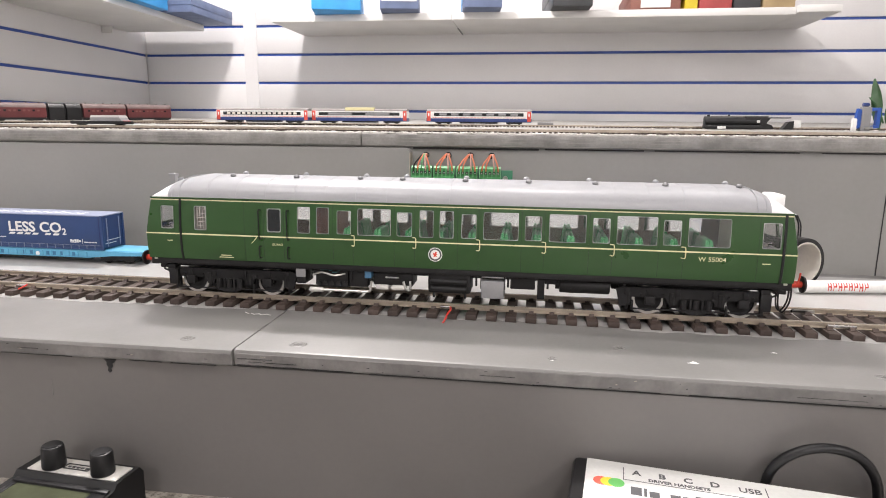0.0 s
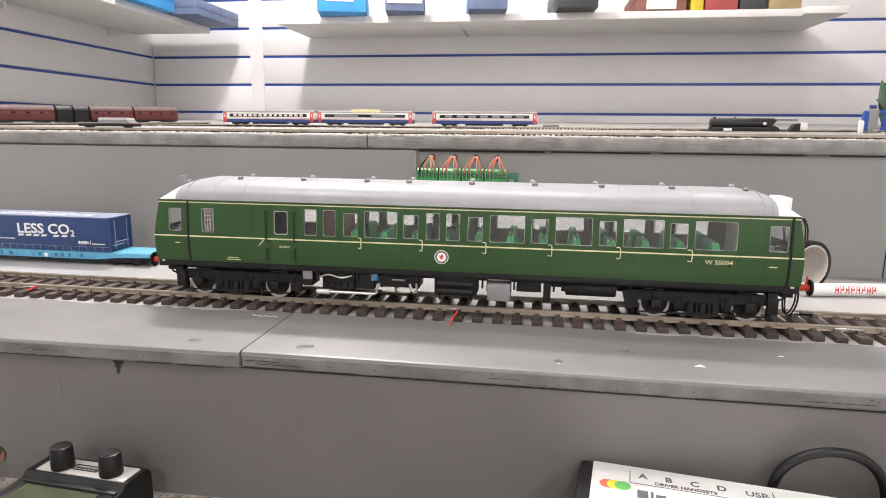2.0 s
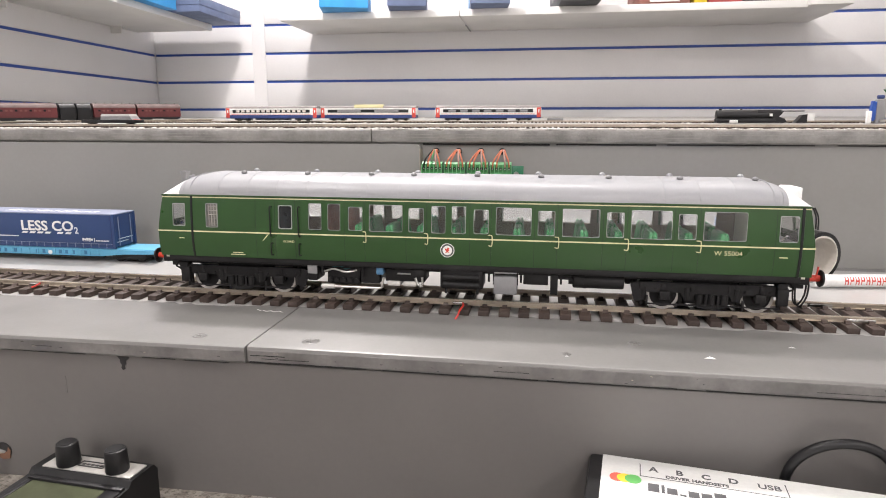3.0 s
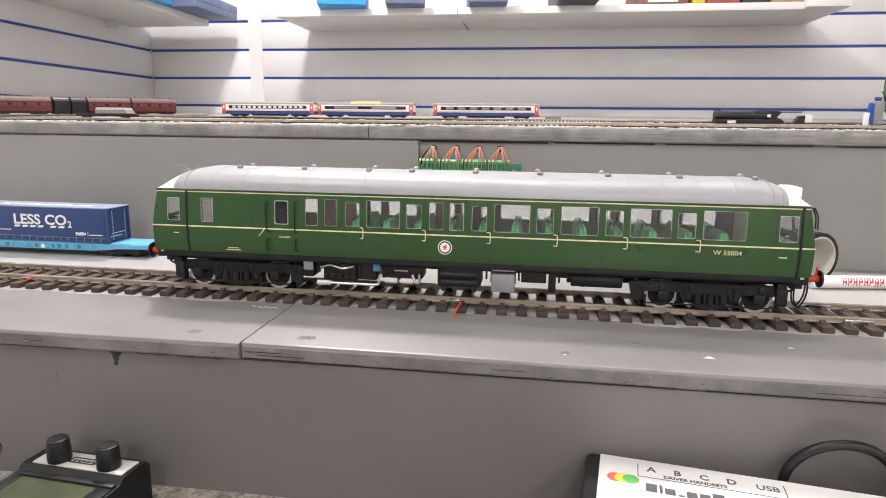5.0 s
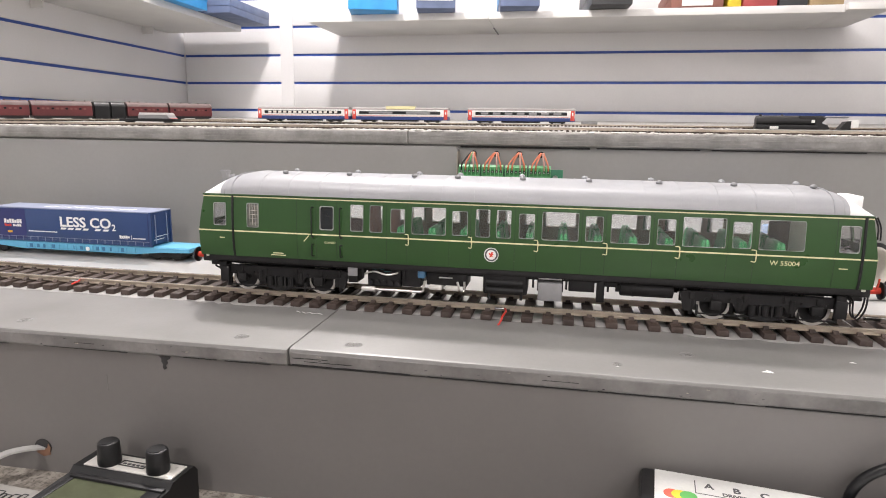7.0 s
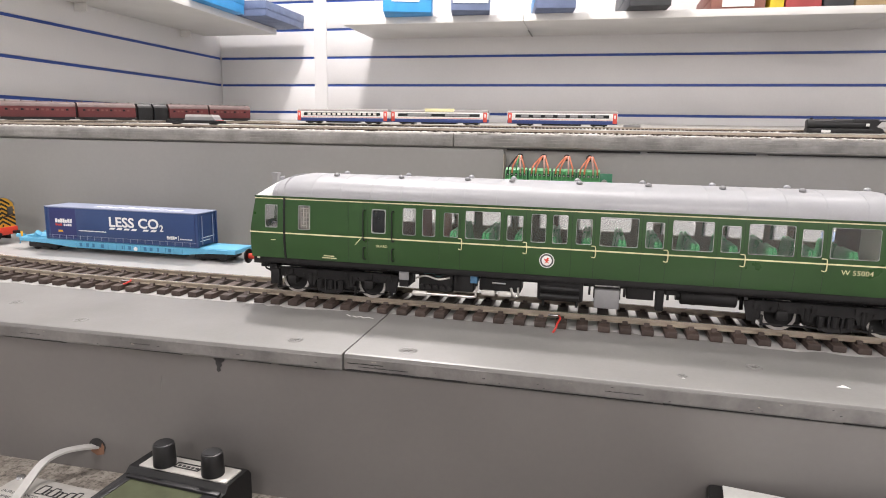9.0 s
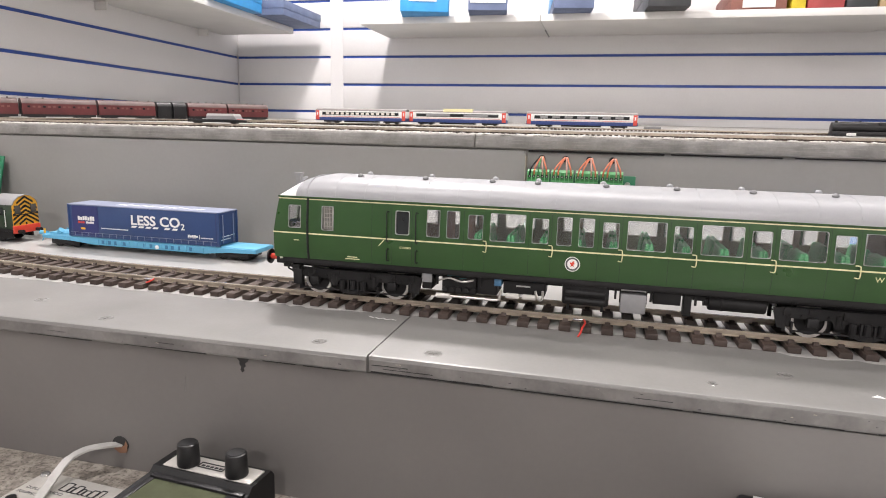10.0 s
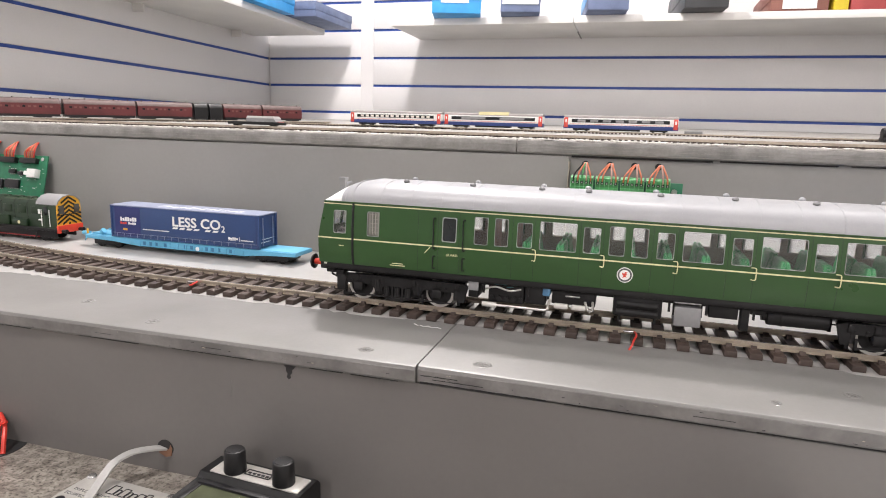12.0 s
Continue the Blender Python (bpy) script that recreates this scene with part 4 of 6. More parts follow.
def bogie(xc):
    # dark block added between the wheels so that no bright deck shows through
    part("bolster_fill", B(xc - 0.0165, xc + 0.0165, -0.0205, 0.0205, 0.0050, 0.0202, bevel=0.0006), FRAME, car)
    for s in (-1, 1):
        part("pull_rod", C((xc - 0.042, s * 0.0255, 0.0052), (xc + 0.042, s * 0.0255, 0.0052), 0.0006, 6), FRAME, car)
        for dx in (-0.044, 0.044):
            part("life_guard", B(xc + dx - 0.0012, xc + dx + 0.0012, min(s * 0.0165, s * 0.0185), max(s * 0.0165, s * 0.0185), 0.0022, 0.0125, bevel=0.0003), FRAME, car)
        for dx in (-0.008, 0.0, 0.008):
            part("coil_spring", C((xc + dx, s * 0.0252, 0.0062), (xc + dx, s * 0.0252, 0.0130), 0.0022, 10), FRAME, car)
        for dx in (-0.036, -0.021, 0.021, 0.036):
            part("frame_bolt", C((xc + dx, s * 0.0245, 0.0150), (xc + dx, s * 0.0256, 0.0150), 0.0009, 8), FRAME, car)
    for s in (-1, 1):
        y = s * 0.0235
        bm = bmesh.new()
        o = 1 if xc > 0 else -1
        prof = [(xc + o * a, b) for a, b in ((0.046, 0.0105), (0.046, 0.0190), (0.042, 0.0200), (-0.047, 0.0200), (-0.0525, 0.0185), (-0.0495, 0.0065), (-0.0455, 0.0065), (-0.0435, 0.0130), (-0.0195, 0.0130),
                                             (-0.0175, 0.0085), (-0.0125, 0.0085), (-0.0115, 0.0120), (0.0115, 0.0120), (0.0125, 0.0085), (0.0175, 0.0085), (0.0195, 0.0130), (0.0400, 0.0130), (0.0415, 0.0105))]
        extrude(bm, prof[::-1], "y", y - 0.0012, y + 0.0012)
        fr = part("bogie_frame", bm, FRAME, car)
        for dx in (-0.030, 0.030):
            part("axlebox", B(xc + dx - 0.0034, xc + dx + 0.0034, min(s * 0.0222, s * 0.0268), max(s * 0.0222, s * 0.0268), 0.0082, 0.0142, bevel=0.0008), FRAME, fr)
            part("spring", C((xc + dx * 0.52, y, 0.0085), (xc + dx * 0.52, y, 0.0168), 0.0022, 10), FRAME, fr)
            part("spring", C((xc + dx * 1.45, y, 0.0075), (xc + dx * 1.45, y, 0.0162), 0.0018, 10), FRAME, fr)
            part("brake_shoe", B(xc + dx * 0.62 - 0.0014, xc + dx * 0.62 + 0.0014, min(s * 0.0155, s * 0.019), max(s * 0.0155, s * 0.019), 0.0045, 0.0145, bevel=0.0004), FRAME, fr)
        for dx, z0, z1 in ((-0.0085, 0.0035, 0.0125), (-0.0035, 0.0045, 0.0130), (0.004, 0.0030, 0.0120), (0.0095, 0.0045, 0.0130), (-0.0415, 0.004, 0.011), (0.0195, 0.0025, 0.0095)):
            part("brake_hanger", B(xc + dx - 0.0007, xc + dx + 0.0007, min(s * 0.0246, s * 0.0262), max(s * 0.0246, s * 0.0262), z0, z1, bevel=0.0002), FRAME, fr)
        for dx in (-0.045, -0.031, -0.012, 0.012, 0.031, 0.045):
            part("rivet_plate", B(xc + dx - 0.0016, xc + dx + 0.0016, min(s * 0.0245, s * 0.0255), max(s * 0.0245, s * 0.0255), 0.0145, 0.0192, bevel=0.0002), FRAME, fr)
        part("frame_flange", B(xc - 0.046, xc + 0.046, min(s * 0.0244, s * 0.0258), max(s * 0.0244, s * 0.0258), 0.0193, 0.0199), FRAME, fr)
        part("leaf_spring", extrude(bmesh.new(), [(xc - 0.0095, 0.0045), (xc - 0.004, 0.0028), (xc + 0.004, 0.0028), (xc + 0.0095, 0.0045), (xc + 0.0095, 0.0062), (xc - 0.0095, 0.0062)], "y", s * 0.0248 - 0.001, s * 0.0248 + 0.001), FRAME, fr)
        part("foot_step", B(xc + (0.0395 if xc > 0 else -0.0465), xc + (0.0465 if xc > 0 else -0.0395), min(s * 0.0247, s * 0.028), max(s * 0.0247, s * 0.028), 0.0075, 0.0190, bevel=0.0006), FRAME, fr)
    for dx in (-0.030, 0.030):
        part("axle", C((xc + dx, -0.0195, 0.0105), (xc + dx, 0.0195, 0.0105), 0.002, 10), STEEL, car)
        for s in (-1, 1):
            bm = bmesh.new()
            prof = [(0.0020, 0.0145), (0.0075, 0.0152), (0.0086, 0.0146), (0.0105, 0.0146), (0.0106, 0.0178), (0.0102, 0.0184), (0.0088, 0.0184), (0.0084, 0.0176), (0.0030, 0.0172), (0.0020, 0.0185)]
            loft(bm, [[(xc + dx + r * math.cos(a), s * y, 0.0105 + r * math.sin(a)) for r, y in prof] for a in [2 * math.pi * k / 32 for k in range(33)]], caps=False)
            w = part("wheel", bm, FRAME, car, smooth=40)
            part("tyre", ring(bmesh.new(), [(xc + dx + 0.01065 * math.cos(a), 0.0105 + 0.01065 * math.sin(a)) for a in [2 * math.pi * k / 32 for k in range(32)]], [(xc + dx + 0.0088 * math.cos(a), 0.0105 + 0.0088 * math.sin(a)) for a in [2 * math.pi * k / 32 for k in range(32)]], s * 0.0150, s * 0.0186), TYRE, w, "worn steel tyre")


bogie(-0.165)
bogie(0.167)

# equipment slung between the bogies, on each side
def fit_box(x0, x1, z0, z1, y0=-0.0285, y1=-0.012, material=FRAME, name="equipment_box", label=""):
    return part(name, B(x0, x1, y0, y1, z0, z1, bevel=0.0006), material, car, label)


fit_box(-0.1115, -0.1045, 0.0125, 0.0245, material=FRAME)
fit_box(-0.1115, -0.1042, 0.0175, 0.0245, -0.0292, -0.0283, GREYBOX, label="small grey battery box")
en = part("engine", B(-0.098, -0.073, -0.026, 0.012, 0.010, 0.0225, bevel=0.0015), FRAME, car)
for k in range(5):
    part("cylinder", C((-0.095 + k * 0.005, -0.0285, 0.0135), (-0.095 + k * 0.005, -0.026, 0.0135), 0.0018, 10), FRAME, en)
part("engine_pipe", tube(bmesh.new(), [(-0.100, -0.027, 0.019), (-0.092, -0.0285, 0.0215), (-0.083, -0.0285, 0.0195), (-0.075, -0.0275, 0.021)], 0.0007, 6), TYRE, en)
part("engine_block", B(-0.0725, -0.0585, -0.027, -0.006, 0.0115, 0.0245, bevel=0.001), FRAME, car)
part("blue_motor", B(-0.0605, -0.0555, -0.0288, -0.018, 0.0185, 0.0245, bevel=0.0006), M("blue_motor_paint", (0.06, 0.16, 0.28), 0.5), car, "small blue motor")
part("exhaust_pipe", tube(bmesh.new(), [(-0.1015, -0.0275, 0.0085), (-0.09, -0.0278, 0.0085), (-0.07, -0.0278, 0.0085), (-0.058, -0.0278, 0.0087), (-0.0565, -0.0278, 0.012), (-0.0555, -0.0278, 0.0165)], 0.0009), TYRE, car, "bright metal exhaust pipe")
part("silencer", C((-0.1015, -0.0278, 0.0085), (-0.0915, -0.0278, 0.0085), 0.0019, 12, bevel=0.0004), ALU, car)
# two pale pads under the floor
for x in (-0.048, -0.0365):
    part("pale_pad", B(x - 0.0048, x + 0.0048, -0.0285, -0.014, 0.0105, 0.0140, bevel=0.0010), ALU, car, "pale pad below the floor")
fit_box(-0.0545, -0.026, 0.0135, 0.0225, -0.0262, -0.008)
part("tie_bar", C((-0.0455, -0.027, 0.0195), (-0.036, -0.027, 0.0195), 0.0006, 8), STEEL, car)
part("valve", tube(bmesh.new(), [(-0.0325, -0.0275, 0.017), (-0.0305, -0.028, 0.012), (-0.0275, -0.028, 0.0115), (-0.0275, -0.0275, 0.0175)], 0.0009), STEEL, car)
tk = part("fuel_tank", B(-0.0148, 0.0155, -0.0285, -0.008, 0.010, 0.0265, bevel=0.002), FRAME, car)
for z in (0.0135, 0.0188):
    part("tank_tube", C((-0.0125, -0.0290, z), (0.013, -0.0290, z), 0.0021, 12, bevel=0.0005), FRAME, tk)
for x in (-0.0105, 0.0115):
    part("drain_cock", C((x, -0.027, 0.0105), (x, -0.0275, 0.0068), 0.0009, 8), FRAME, tk)
hb = part("hanger_frame", B(0.0222, 0.0395, -0.0255, -0.0245, 0.0218, 0.0248, bevel=0.0003), WHITE, car)
for x in (0.0225, 0.0390):
    part("hanger", B(x - 0.0004, x + 0.0004, -0.0262, -0.0238, 0.014, 0.026), FRAME, car)
part("battery_box", B(0.0228, 0.0388, -0.0288, -0.010, 0.0078, 0.0205, bevel=0.0008), GREYBOX, car, "grey battery box")
fit_box(0.043, 0.060, 0.0150, 0.0245, -0.0265, -0.010)
fit_box(0.0615, 0.0665, 0.0085, 0.0262, -0.0268, -0.020)
fit_box(0.0665, 0.0745, 0.0195, 0.0262, -0.0268, -0.012)
cy = part("air_reservoir", C((0.0765, -0.022, 0.0185), (0.1105, -0.022, 0.0185), 0.0052, 18, bevel=0.001), FRAME, car)
part("reservoir_strap", C((0.084, -0.022, 0.0185), (0.0855, -0.022, 0.0185), 0.0055, 18), FRAME, cy)
part("reservoir_end", C((0.0738, -0.022, 0.0188), (0.0766, -0.022, 0.0188), 0.0032, 12), FRAME, cy)
for x in (-0.1005, -0.0705, -0.0565, 0.0195, 0.0415, 0.0685):
    part("floor_hanger", B(x - 0.0007, x + 0.0007, -0.0285, -0.0275, 0.0165, 0.0262), FRAME, car)
for x0, x1, z in ((-0.105, -0.072, 0.0232), (-0.05, -0.02, 0.0236), (0.04, 0.11, 0.0236)):
    part("conduit", tube(bmesh.new(), [(x0, -0.0275, z), ((x0 + x1) / 2, -0.0279, z - 0.0009), (x1, -0.0275, z)], 0.0005, 6), FRAME, car)
part("wiring_loom", tube(bmesh.new(), [(-0.094, -0.0255, 0.0225), (-0.088, -0.0268, 0.0235), (-0.084, -0.026, 0.0215), (-0.078, -0.0268, 0.0232)], 0.0007, 6), M("teal_wire", (0.04, 0.16, 0.18), 0.5), car, "small teal wiring")
part("far_side_gear", B(-0.10, -0.03, 0.010, 0.027, 0.012, 0.0245, bevel=0.001), FRAME, car)
part("far_side_gear", B(0.08, 0.11, 0.010, 0.027, 0.012, 0.0245, bevel=0.001), FRAME, car)


# ---------- lower deck: container wagon, shunter, boards, odds and ends ----------
wag = thing("container_wagon", "light blue flat wagon carrying one blue container", "model wagon", pose(0, 0.106, 1.0))
part("wagon_frame", B(-0.566, -0.313, -0.015, 0.015, 0.0092, 0.0136, bevel=0.0006), SKYB, wag)
for y in (-0.0158, 0.0158):
    part("side_sill", extrude(bmesh.new(), [(-0.566, 0.0128), (-0.566, 0.0095), (-0.53, 0.0085), (-0.50, 0.006), (-0.37, 0.006), (-0.345, 0.0085), (-0.313, 0.0095), (-0.313, 0.0128)], "y", y - 0.001, y + 0.001), SKYB, wag)
    for k in range(14):
        x = -0.495 + k * 0.0095
        part("rib", B(x - 0.0008, x + 0.0008, y - 0.0016, y + 0.0016, 0.0068, 0.0118, bevel=0.0002), SKYB, wag)
    # shade of the sill's recesses, painted as darker blue patches on its face
    for x in (-0.489, -0.481, -0.474, -0.463, -0.4385, -0.431, -0.413, -0.406, -0.3985, -0.385):
        part("sill_shade_patch", B(x - 0.0017, x + 0.0013, y - 0.0013, y + 0.0013, 0.0075, 0.0112), SILLSHADE, wag)
    part("wheel_emblem", C((-0.424, y - 0.0016 if y < 0 else y + 0.0016, 0.0086), (-0.424, y, 0.0086), 0.0021, 14), WHITE, wag)
part("end_deck", B(-0.560, -0.534, -0.013, 0.013, 0.0128, 0.0155, bevel=0.0008), SKYB, wag)
part("handwheel", C((-0.548, -0.012, 0.0155), (-0.545, -0.012, 0.0182), 0.0032, 12), SKYB, wag)
for k in range(9):
    part("deck_stud", C((-0.559 + k * 0.003, 0.009 - 0.002 * (k % 2), 0.0155), (-0.559 + k * 0.003, 0.009 - 0.002 * (k % 2), 0.0168), 0.0007, 6), SKYB, wag)
part("brake_pipe", tube(bmesh.new(), [(-0.568, -0.006, 0.011), (-0.574, -0.006, 0.0085), (-0.578, -0.006, 0.004)], 0.0006, 6), SKYB, wag)
part("yellow_lever", B(-0.5665, -0.5652, -0.0145, -0.0125, 0.008, 0.019, bevel=0.0004), YELLOW, wag)
part("buffer_stock", C((-0.575, -0.010, 0.0135), (-0.566, -0.010, 0.0135), 0.0022, 12), SKYB, wag)
for xc in (-0.540, -0.342):
    part("bogie", B(xc - 0.018, xc + 0.018, -0.0135, 0.0135, 0.003, 0.0088, bevel=0.0008), BLACK, wag)
    for dx in (-0.011, 0.011):
        for y in (-0.0095, 0.0095):
            part("wheel", C((xc + dx, y - 0.0015, 0.0056), (xc + dx, y + 0.0015, 0.0056), 0.0055, 20, bevel=0.0004), BLACK, wag)
# plain black bars stand in for the shadow and gear below the frame
for y in (-0.0095, 0.0095):
    part("frame_shadow_gear", B(-0.50, -0.37, y - 0.002, y + 0.002, 0.0035, 0.0072, bevel=0.0005), BLACK, wag)
ct = thing("freight_container", "blue curtain-sided container lettered LESS CO2", "container", pose(0, 0.106, 1.0130))
X0, X1, CH = -0.5315, -0.3525, 0.0342
part("curtain_side", B(X0 + 0.001, X1 - 0.001, -0.0158, 0.0158, 0.0016, CH - 0.0008, bevel=0.0004), CONT, ct)
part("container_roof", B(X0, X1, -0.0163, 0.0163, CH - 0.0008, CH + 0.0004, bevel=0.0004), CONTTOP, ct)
for x in (X0, X1 - 0.0022):
    for y in (-0.0164, 0.0142):
        part("corner_post", B(x, x + 0.0022, y, y + 0.0022, 0.0006, CH, bevel=0.0003), CONT, ct)
for y in (-0.0163, 0.0153):
    part("bottom_rail", B(X0 + 0.0022, X1 - 0.0022, y, y + 0.001, 0.0006, 0.0028, bevel=0.0002), CONT, ct)
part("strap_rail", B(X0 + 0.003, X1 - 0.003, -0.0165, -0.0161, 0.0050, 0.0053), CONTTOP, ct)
for k in range(20):
    x = X0 + 0.008 + k * 0.0085
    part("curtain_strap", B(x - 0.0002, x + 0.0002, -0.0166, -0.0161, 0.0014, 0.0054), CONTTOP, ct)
part("door_panel_line", B(-0.3565, -0.3561, -0.01615, -0.0157, 0.002, CH - 0.002), NAVY, ct)
for y in (-0.009, 0.009):
    part("door_bar", C((X1 - 0.0004, y, 0.003), (X1 - 0.0004, y, CH - 0.003), 0.0005, 6), CONTTOP, ct)
for y0, y1, z in ((-0.012, 0.004, 0.0062), (-0.010, 0.011, 0.0092)):
    part("end_print_bar", B(X1 - 0.0012, X1 - 0.0006, y0, y1, z, z + 0.0006), WHITE, ct)
part("end_print", B(-0.526, -0.494, -0.01595, -0.0157, 0.0025, CH - 0.0015), NAVY, ct, "darker navy printed panel")
FR = pose(0, 0, 0, 90)
letters("LESS CO", 0.0136, Matrix.Translation((-0.4545, -0.01612, 0.0170)) @ FR, WHITE, ct, "container_lettering", "large white lettering", bold=0.00035, width=0.0572)
letters("2", 0.0088, Matrix.Translation((-0.3958, -0.01612, 0.0148)) @ FR, WHITE, ct, "container_lettering", "large white lettering", bold=0.0002)
for x in (-0.4545, -0.4460, -0.4375, -0.4290, -0.4155, -0.4065):
    part("lettering_stripe", extrude(bmesh.new(), [(x, 0.0138), (x + 0.0058, 0.0138), (x + 0.0076, 0.0157), (x + 0.0018, 0.0157)], "y", -0.01612, -0.0158), WHITE, ct)


def word_bars(x0, x1, z0, z1, n, material):
    """A line of small print: one bar for each unread letter."""
    w = (x1 - x0) / n
    for k in range(n):
        part("print_bar", B(x0 + k * w, x0 + (k + 0.78) * w, -0.0162, -0.0158, z0, z1 - (0.25 * (z1 - z0) if k % 3 == 1 else 0)), material, ct)


word_bars(-0.519, -0.498, 0.0180, 0.0222, 7, WHITE)
word_bars(-0.519, -0.5105, 0.0147, 0.0170, 3, RED)
word_bars(-0.509, -0.499, 0.0147, 0.0170, 4, WHITE)
word_bars(-0.516, -0.509, 0.0083, 0.0104, 1, YELLOW)
word_bars(-0.491, -0.458, 0.0103, 0.0113, 24, WHITE)
word_bars(-0.388, -0.3765, 0.0082, 0.0106, 5, WHITE)
word_bars(-0.388, -0.3765, 0.0074, 0.0077, 1, WHITE)
word_bars(-0.3752, -0.3748, 0.0066, 0.0112, 1, WHITE)
word_bars(-0.3732, -0.3595, 0.0076, 0.0086, 13, WHITE)
bm = bmesh.new()
random.seed(27)
for k in range(12):
    x = -0.478 + k * 0.0085
    w, d = random.uniform(0.003, 0.0058), random.uniform(0.006, 0.013)
    extrude(bm, [(x, -0.008), (x + w, -0.008 + random.uniform(0, 0.003)), (x + w + 0.001, -0.008 + d), (x + 0.0012, -0.008 + d * random.uniform(0.6, 1))], "z", CH + 0.0003, CH + 0.0006)
part("roof_print", bm, WHITE, ct, "white worn print on the roof")

sh = thing("model_shunter", "dark green model shunting locomotive with wasp-striped end", "model train", pose(-0.604, 0.106, 1.0))
part("footplate", B(-0.115, 0.0, -0.0163, 0.0163, 0.0125, 0.0155, bevel=0.0004), BLACK, sh)
cabp = [(-0.0155, 0.0155), (-0.0155, 0.040), (-0.0135, 0.0455), (-0.008, 0.0498), (0, 0.0512), (0.008, 0.0498), (0.0135, 0.0455), (0.0155, 0.040), (0.0155, 0.0155)]
part("cab", extrude(bmesh.new(), cabp, "x", -0.027, -0.001), DGREEN, sh)
part("cab_roof", extrude(bmesh.new(), [(-0.0163, 0.0415), (-0.014, 0.0462), (-0.0083, 0.0505), (0, 0.052), (0.0083, 0.0505), (0.014, 0.0462), (0.0163, 0.0415), (0.0155, 0.0415), (0.0130, 0.0455), (0.008, 0.0497), (0, 0.0512), (-0.008, 0.0497), (-0.0130, 0.0455), (-0.0155, 0.0415)], "x", -0.0285, 0.0008), GREYBOX, sh)
part("end_sheet", extrude(bmesh.new(), cabp, "x", -0.001, -0.0002), YELLOW, sh, "yellow end with black chevrons")
part("buffer_beam", B(-0.0012, 0.0012, -0.0163, 0.0163, 0.0105, 0.0188, bevel=0.0003), RED, sh)


def half_w(z):
    """Half width of the cab end at a height."""
    for (y0, z0), (y1, z1) in zip(cabp[4:], cabp[5:]):
        if z1 <= z <= z0:
            return y0 + (y1 - y0) * (z0 - z) / (z0 - z1 + 1e-9)
    return 0.0155


for zb in (0.0195, 0.0243, 0.0291, 0.0339, 0.0387, 0.0435, 0.0483):
    for s in (-1, 1):
        bm = bmesh.new()
        w = min(0.0155, half_w(min(zb, 0.0505)))
        drop = 0.0095 * w / 0.0155
        lo = max(zb - drop, 0.019)
        we = w if zb - drop >= 0.019 else w * (zb - 0.019) / drop
        pts = [(0.0, zb), (s * we, lo), (s * we, lo + 0.0023), (0.0, zb + 0.0023)]
        loft(bm, [[(-0.0003, p[0], min(p[1], 0.051)) for p in pts], [(0.0002, p[0], min(p[1], 0.051)) for p in pts]])
        part("chevron", bm, BLACK, sh)
for s in (-1, 1):
    part("end_window", B(-0.0006, 0.0006, s * 0.0098 - 0.0034, s * 0.0098 + 0.0034, 0.0315, 0.0408, bevel=0.0003), ENDGLASS, sh)
    part("buffer", C((0.0012, s * 0.011, 0.0125), (0.0072, s * 0.011, 0.0125), 0.0019, 12, 0.0024), BLACK, sh)
    for x in (-0.0215, -0.0105):
        part("handrail", C((x, s * 0.0161, 0.0175), (x, s * 0.0161, 0.036), 0.00045, 6), WHITE, sh)
    part("cab_door", B(-0.019, -0.0125, min(s * 0.0154, s * 0.0158), max(s * 0.0154, s * 0.0158), 0.017, 0.040, bevel=0.0001), DGREEN, sh)
    part("cab_window", B(-0.0185, -0.0132, min(s * 0.0157, s * 0.016), max(s * 0.0157, s * 0.016), 0.030, 0.0385, bevel=0.0001), DARKWIN, sh)
    part("side_frame", B(-0.108, -0.006, min(s * 0.0112, s * 0.0135), max(s * 0.0112, s * 0.0135), 0.0045, 0.0124, bevel=0.0006), BLACK, sh)
    part("red_rod", B(-0.095, -0.028, min(s * 0.0142, s * 0.0152), max(s * 0.0142, s * 0.0152), 0.0046, 0.0058, bevel=0.0003), DULLRED, sh)
    for x in (-0.025, -0.055, -0.088):
        part("wheel", C((x, s * 0.009, 0.0092), (x, s * 0.0112, 0.0092), 0.009, 22, bevel=0.0004), BLACK, sh)
    part("battery_box", B(-0.066, -0.044, min(s * 0.0125, s * 0.0158), max(s * 0.0125, s * 0.0158), 0.0158, 0.0235, bevel=0.0006), DGREEN, sh)
    part("battery_box", B(-0.092, -0.070, min(s * 0.0125, s * 0.0158), max(s * 0.0125, s * 0.0158), 0.0158, 0.0265, bevel=0.0006), DGREEN, sh)
    part("crest", C((-0.055, s * 0.0158, 0.0198), (-0.055, s * 0.0161, 0.0198), 0.0019, 12), CREAM, sh)
part("end_bead", B(-0.0004, 0.0005, -0.0155, 0.0155, 0.0300, 0.0308), BLACK, sh)
part("number_bar", B(-0.0265, -0.0225, -0.0159, -0.0154, 0.0235, 0.0252), WHITE, sh)
part("lamp_bracket", B(-0.0262, -0.0238, -0.0160, -0.0154, 0.031, 0.036), WHITE, sh)
for x in (-0.034, -0.0535, -0.0735, -0.0925):
    part("hood_vent", B(x - 0.006, x + 0.006, -0.0129, -0.0124, 0.030, 0.0385, bevel=0.0001), DGREEN, sh)
    part("hood_hatch", B(x - 0.0065, x + 0.0065, -0.004, 0.004, 0.0461, 0.0472, bevel=0.0003), DGREEN, sh)
part("sand_pipe", tube(bmesh.new(), [(-0.030, -0.0152, 0.0125), (-0.031, -0.0155, 0.008), (-0.034, -0.0150, 0.003)], 0.0006, 6), BLACK, sh)
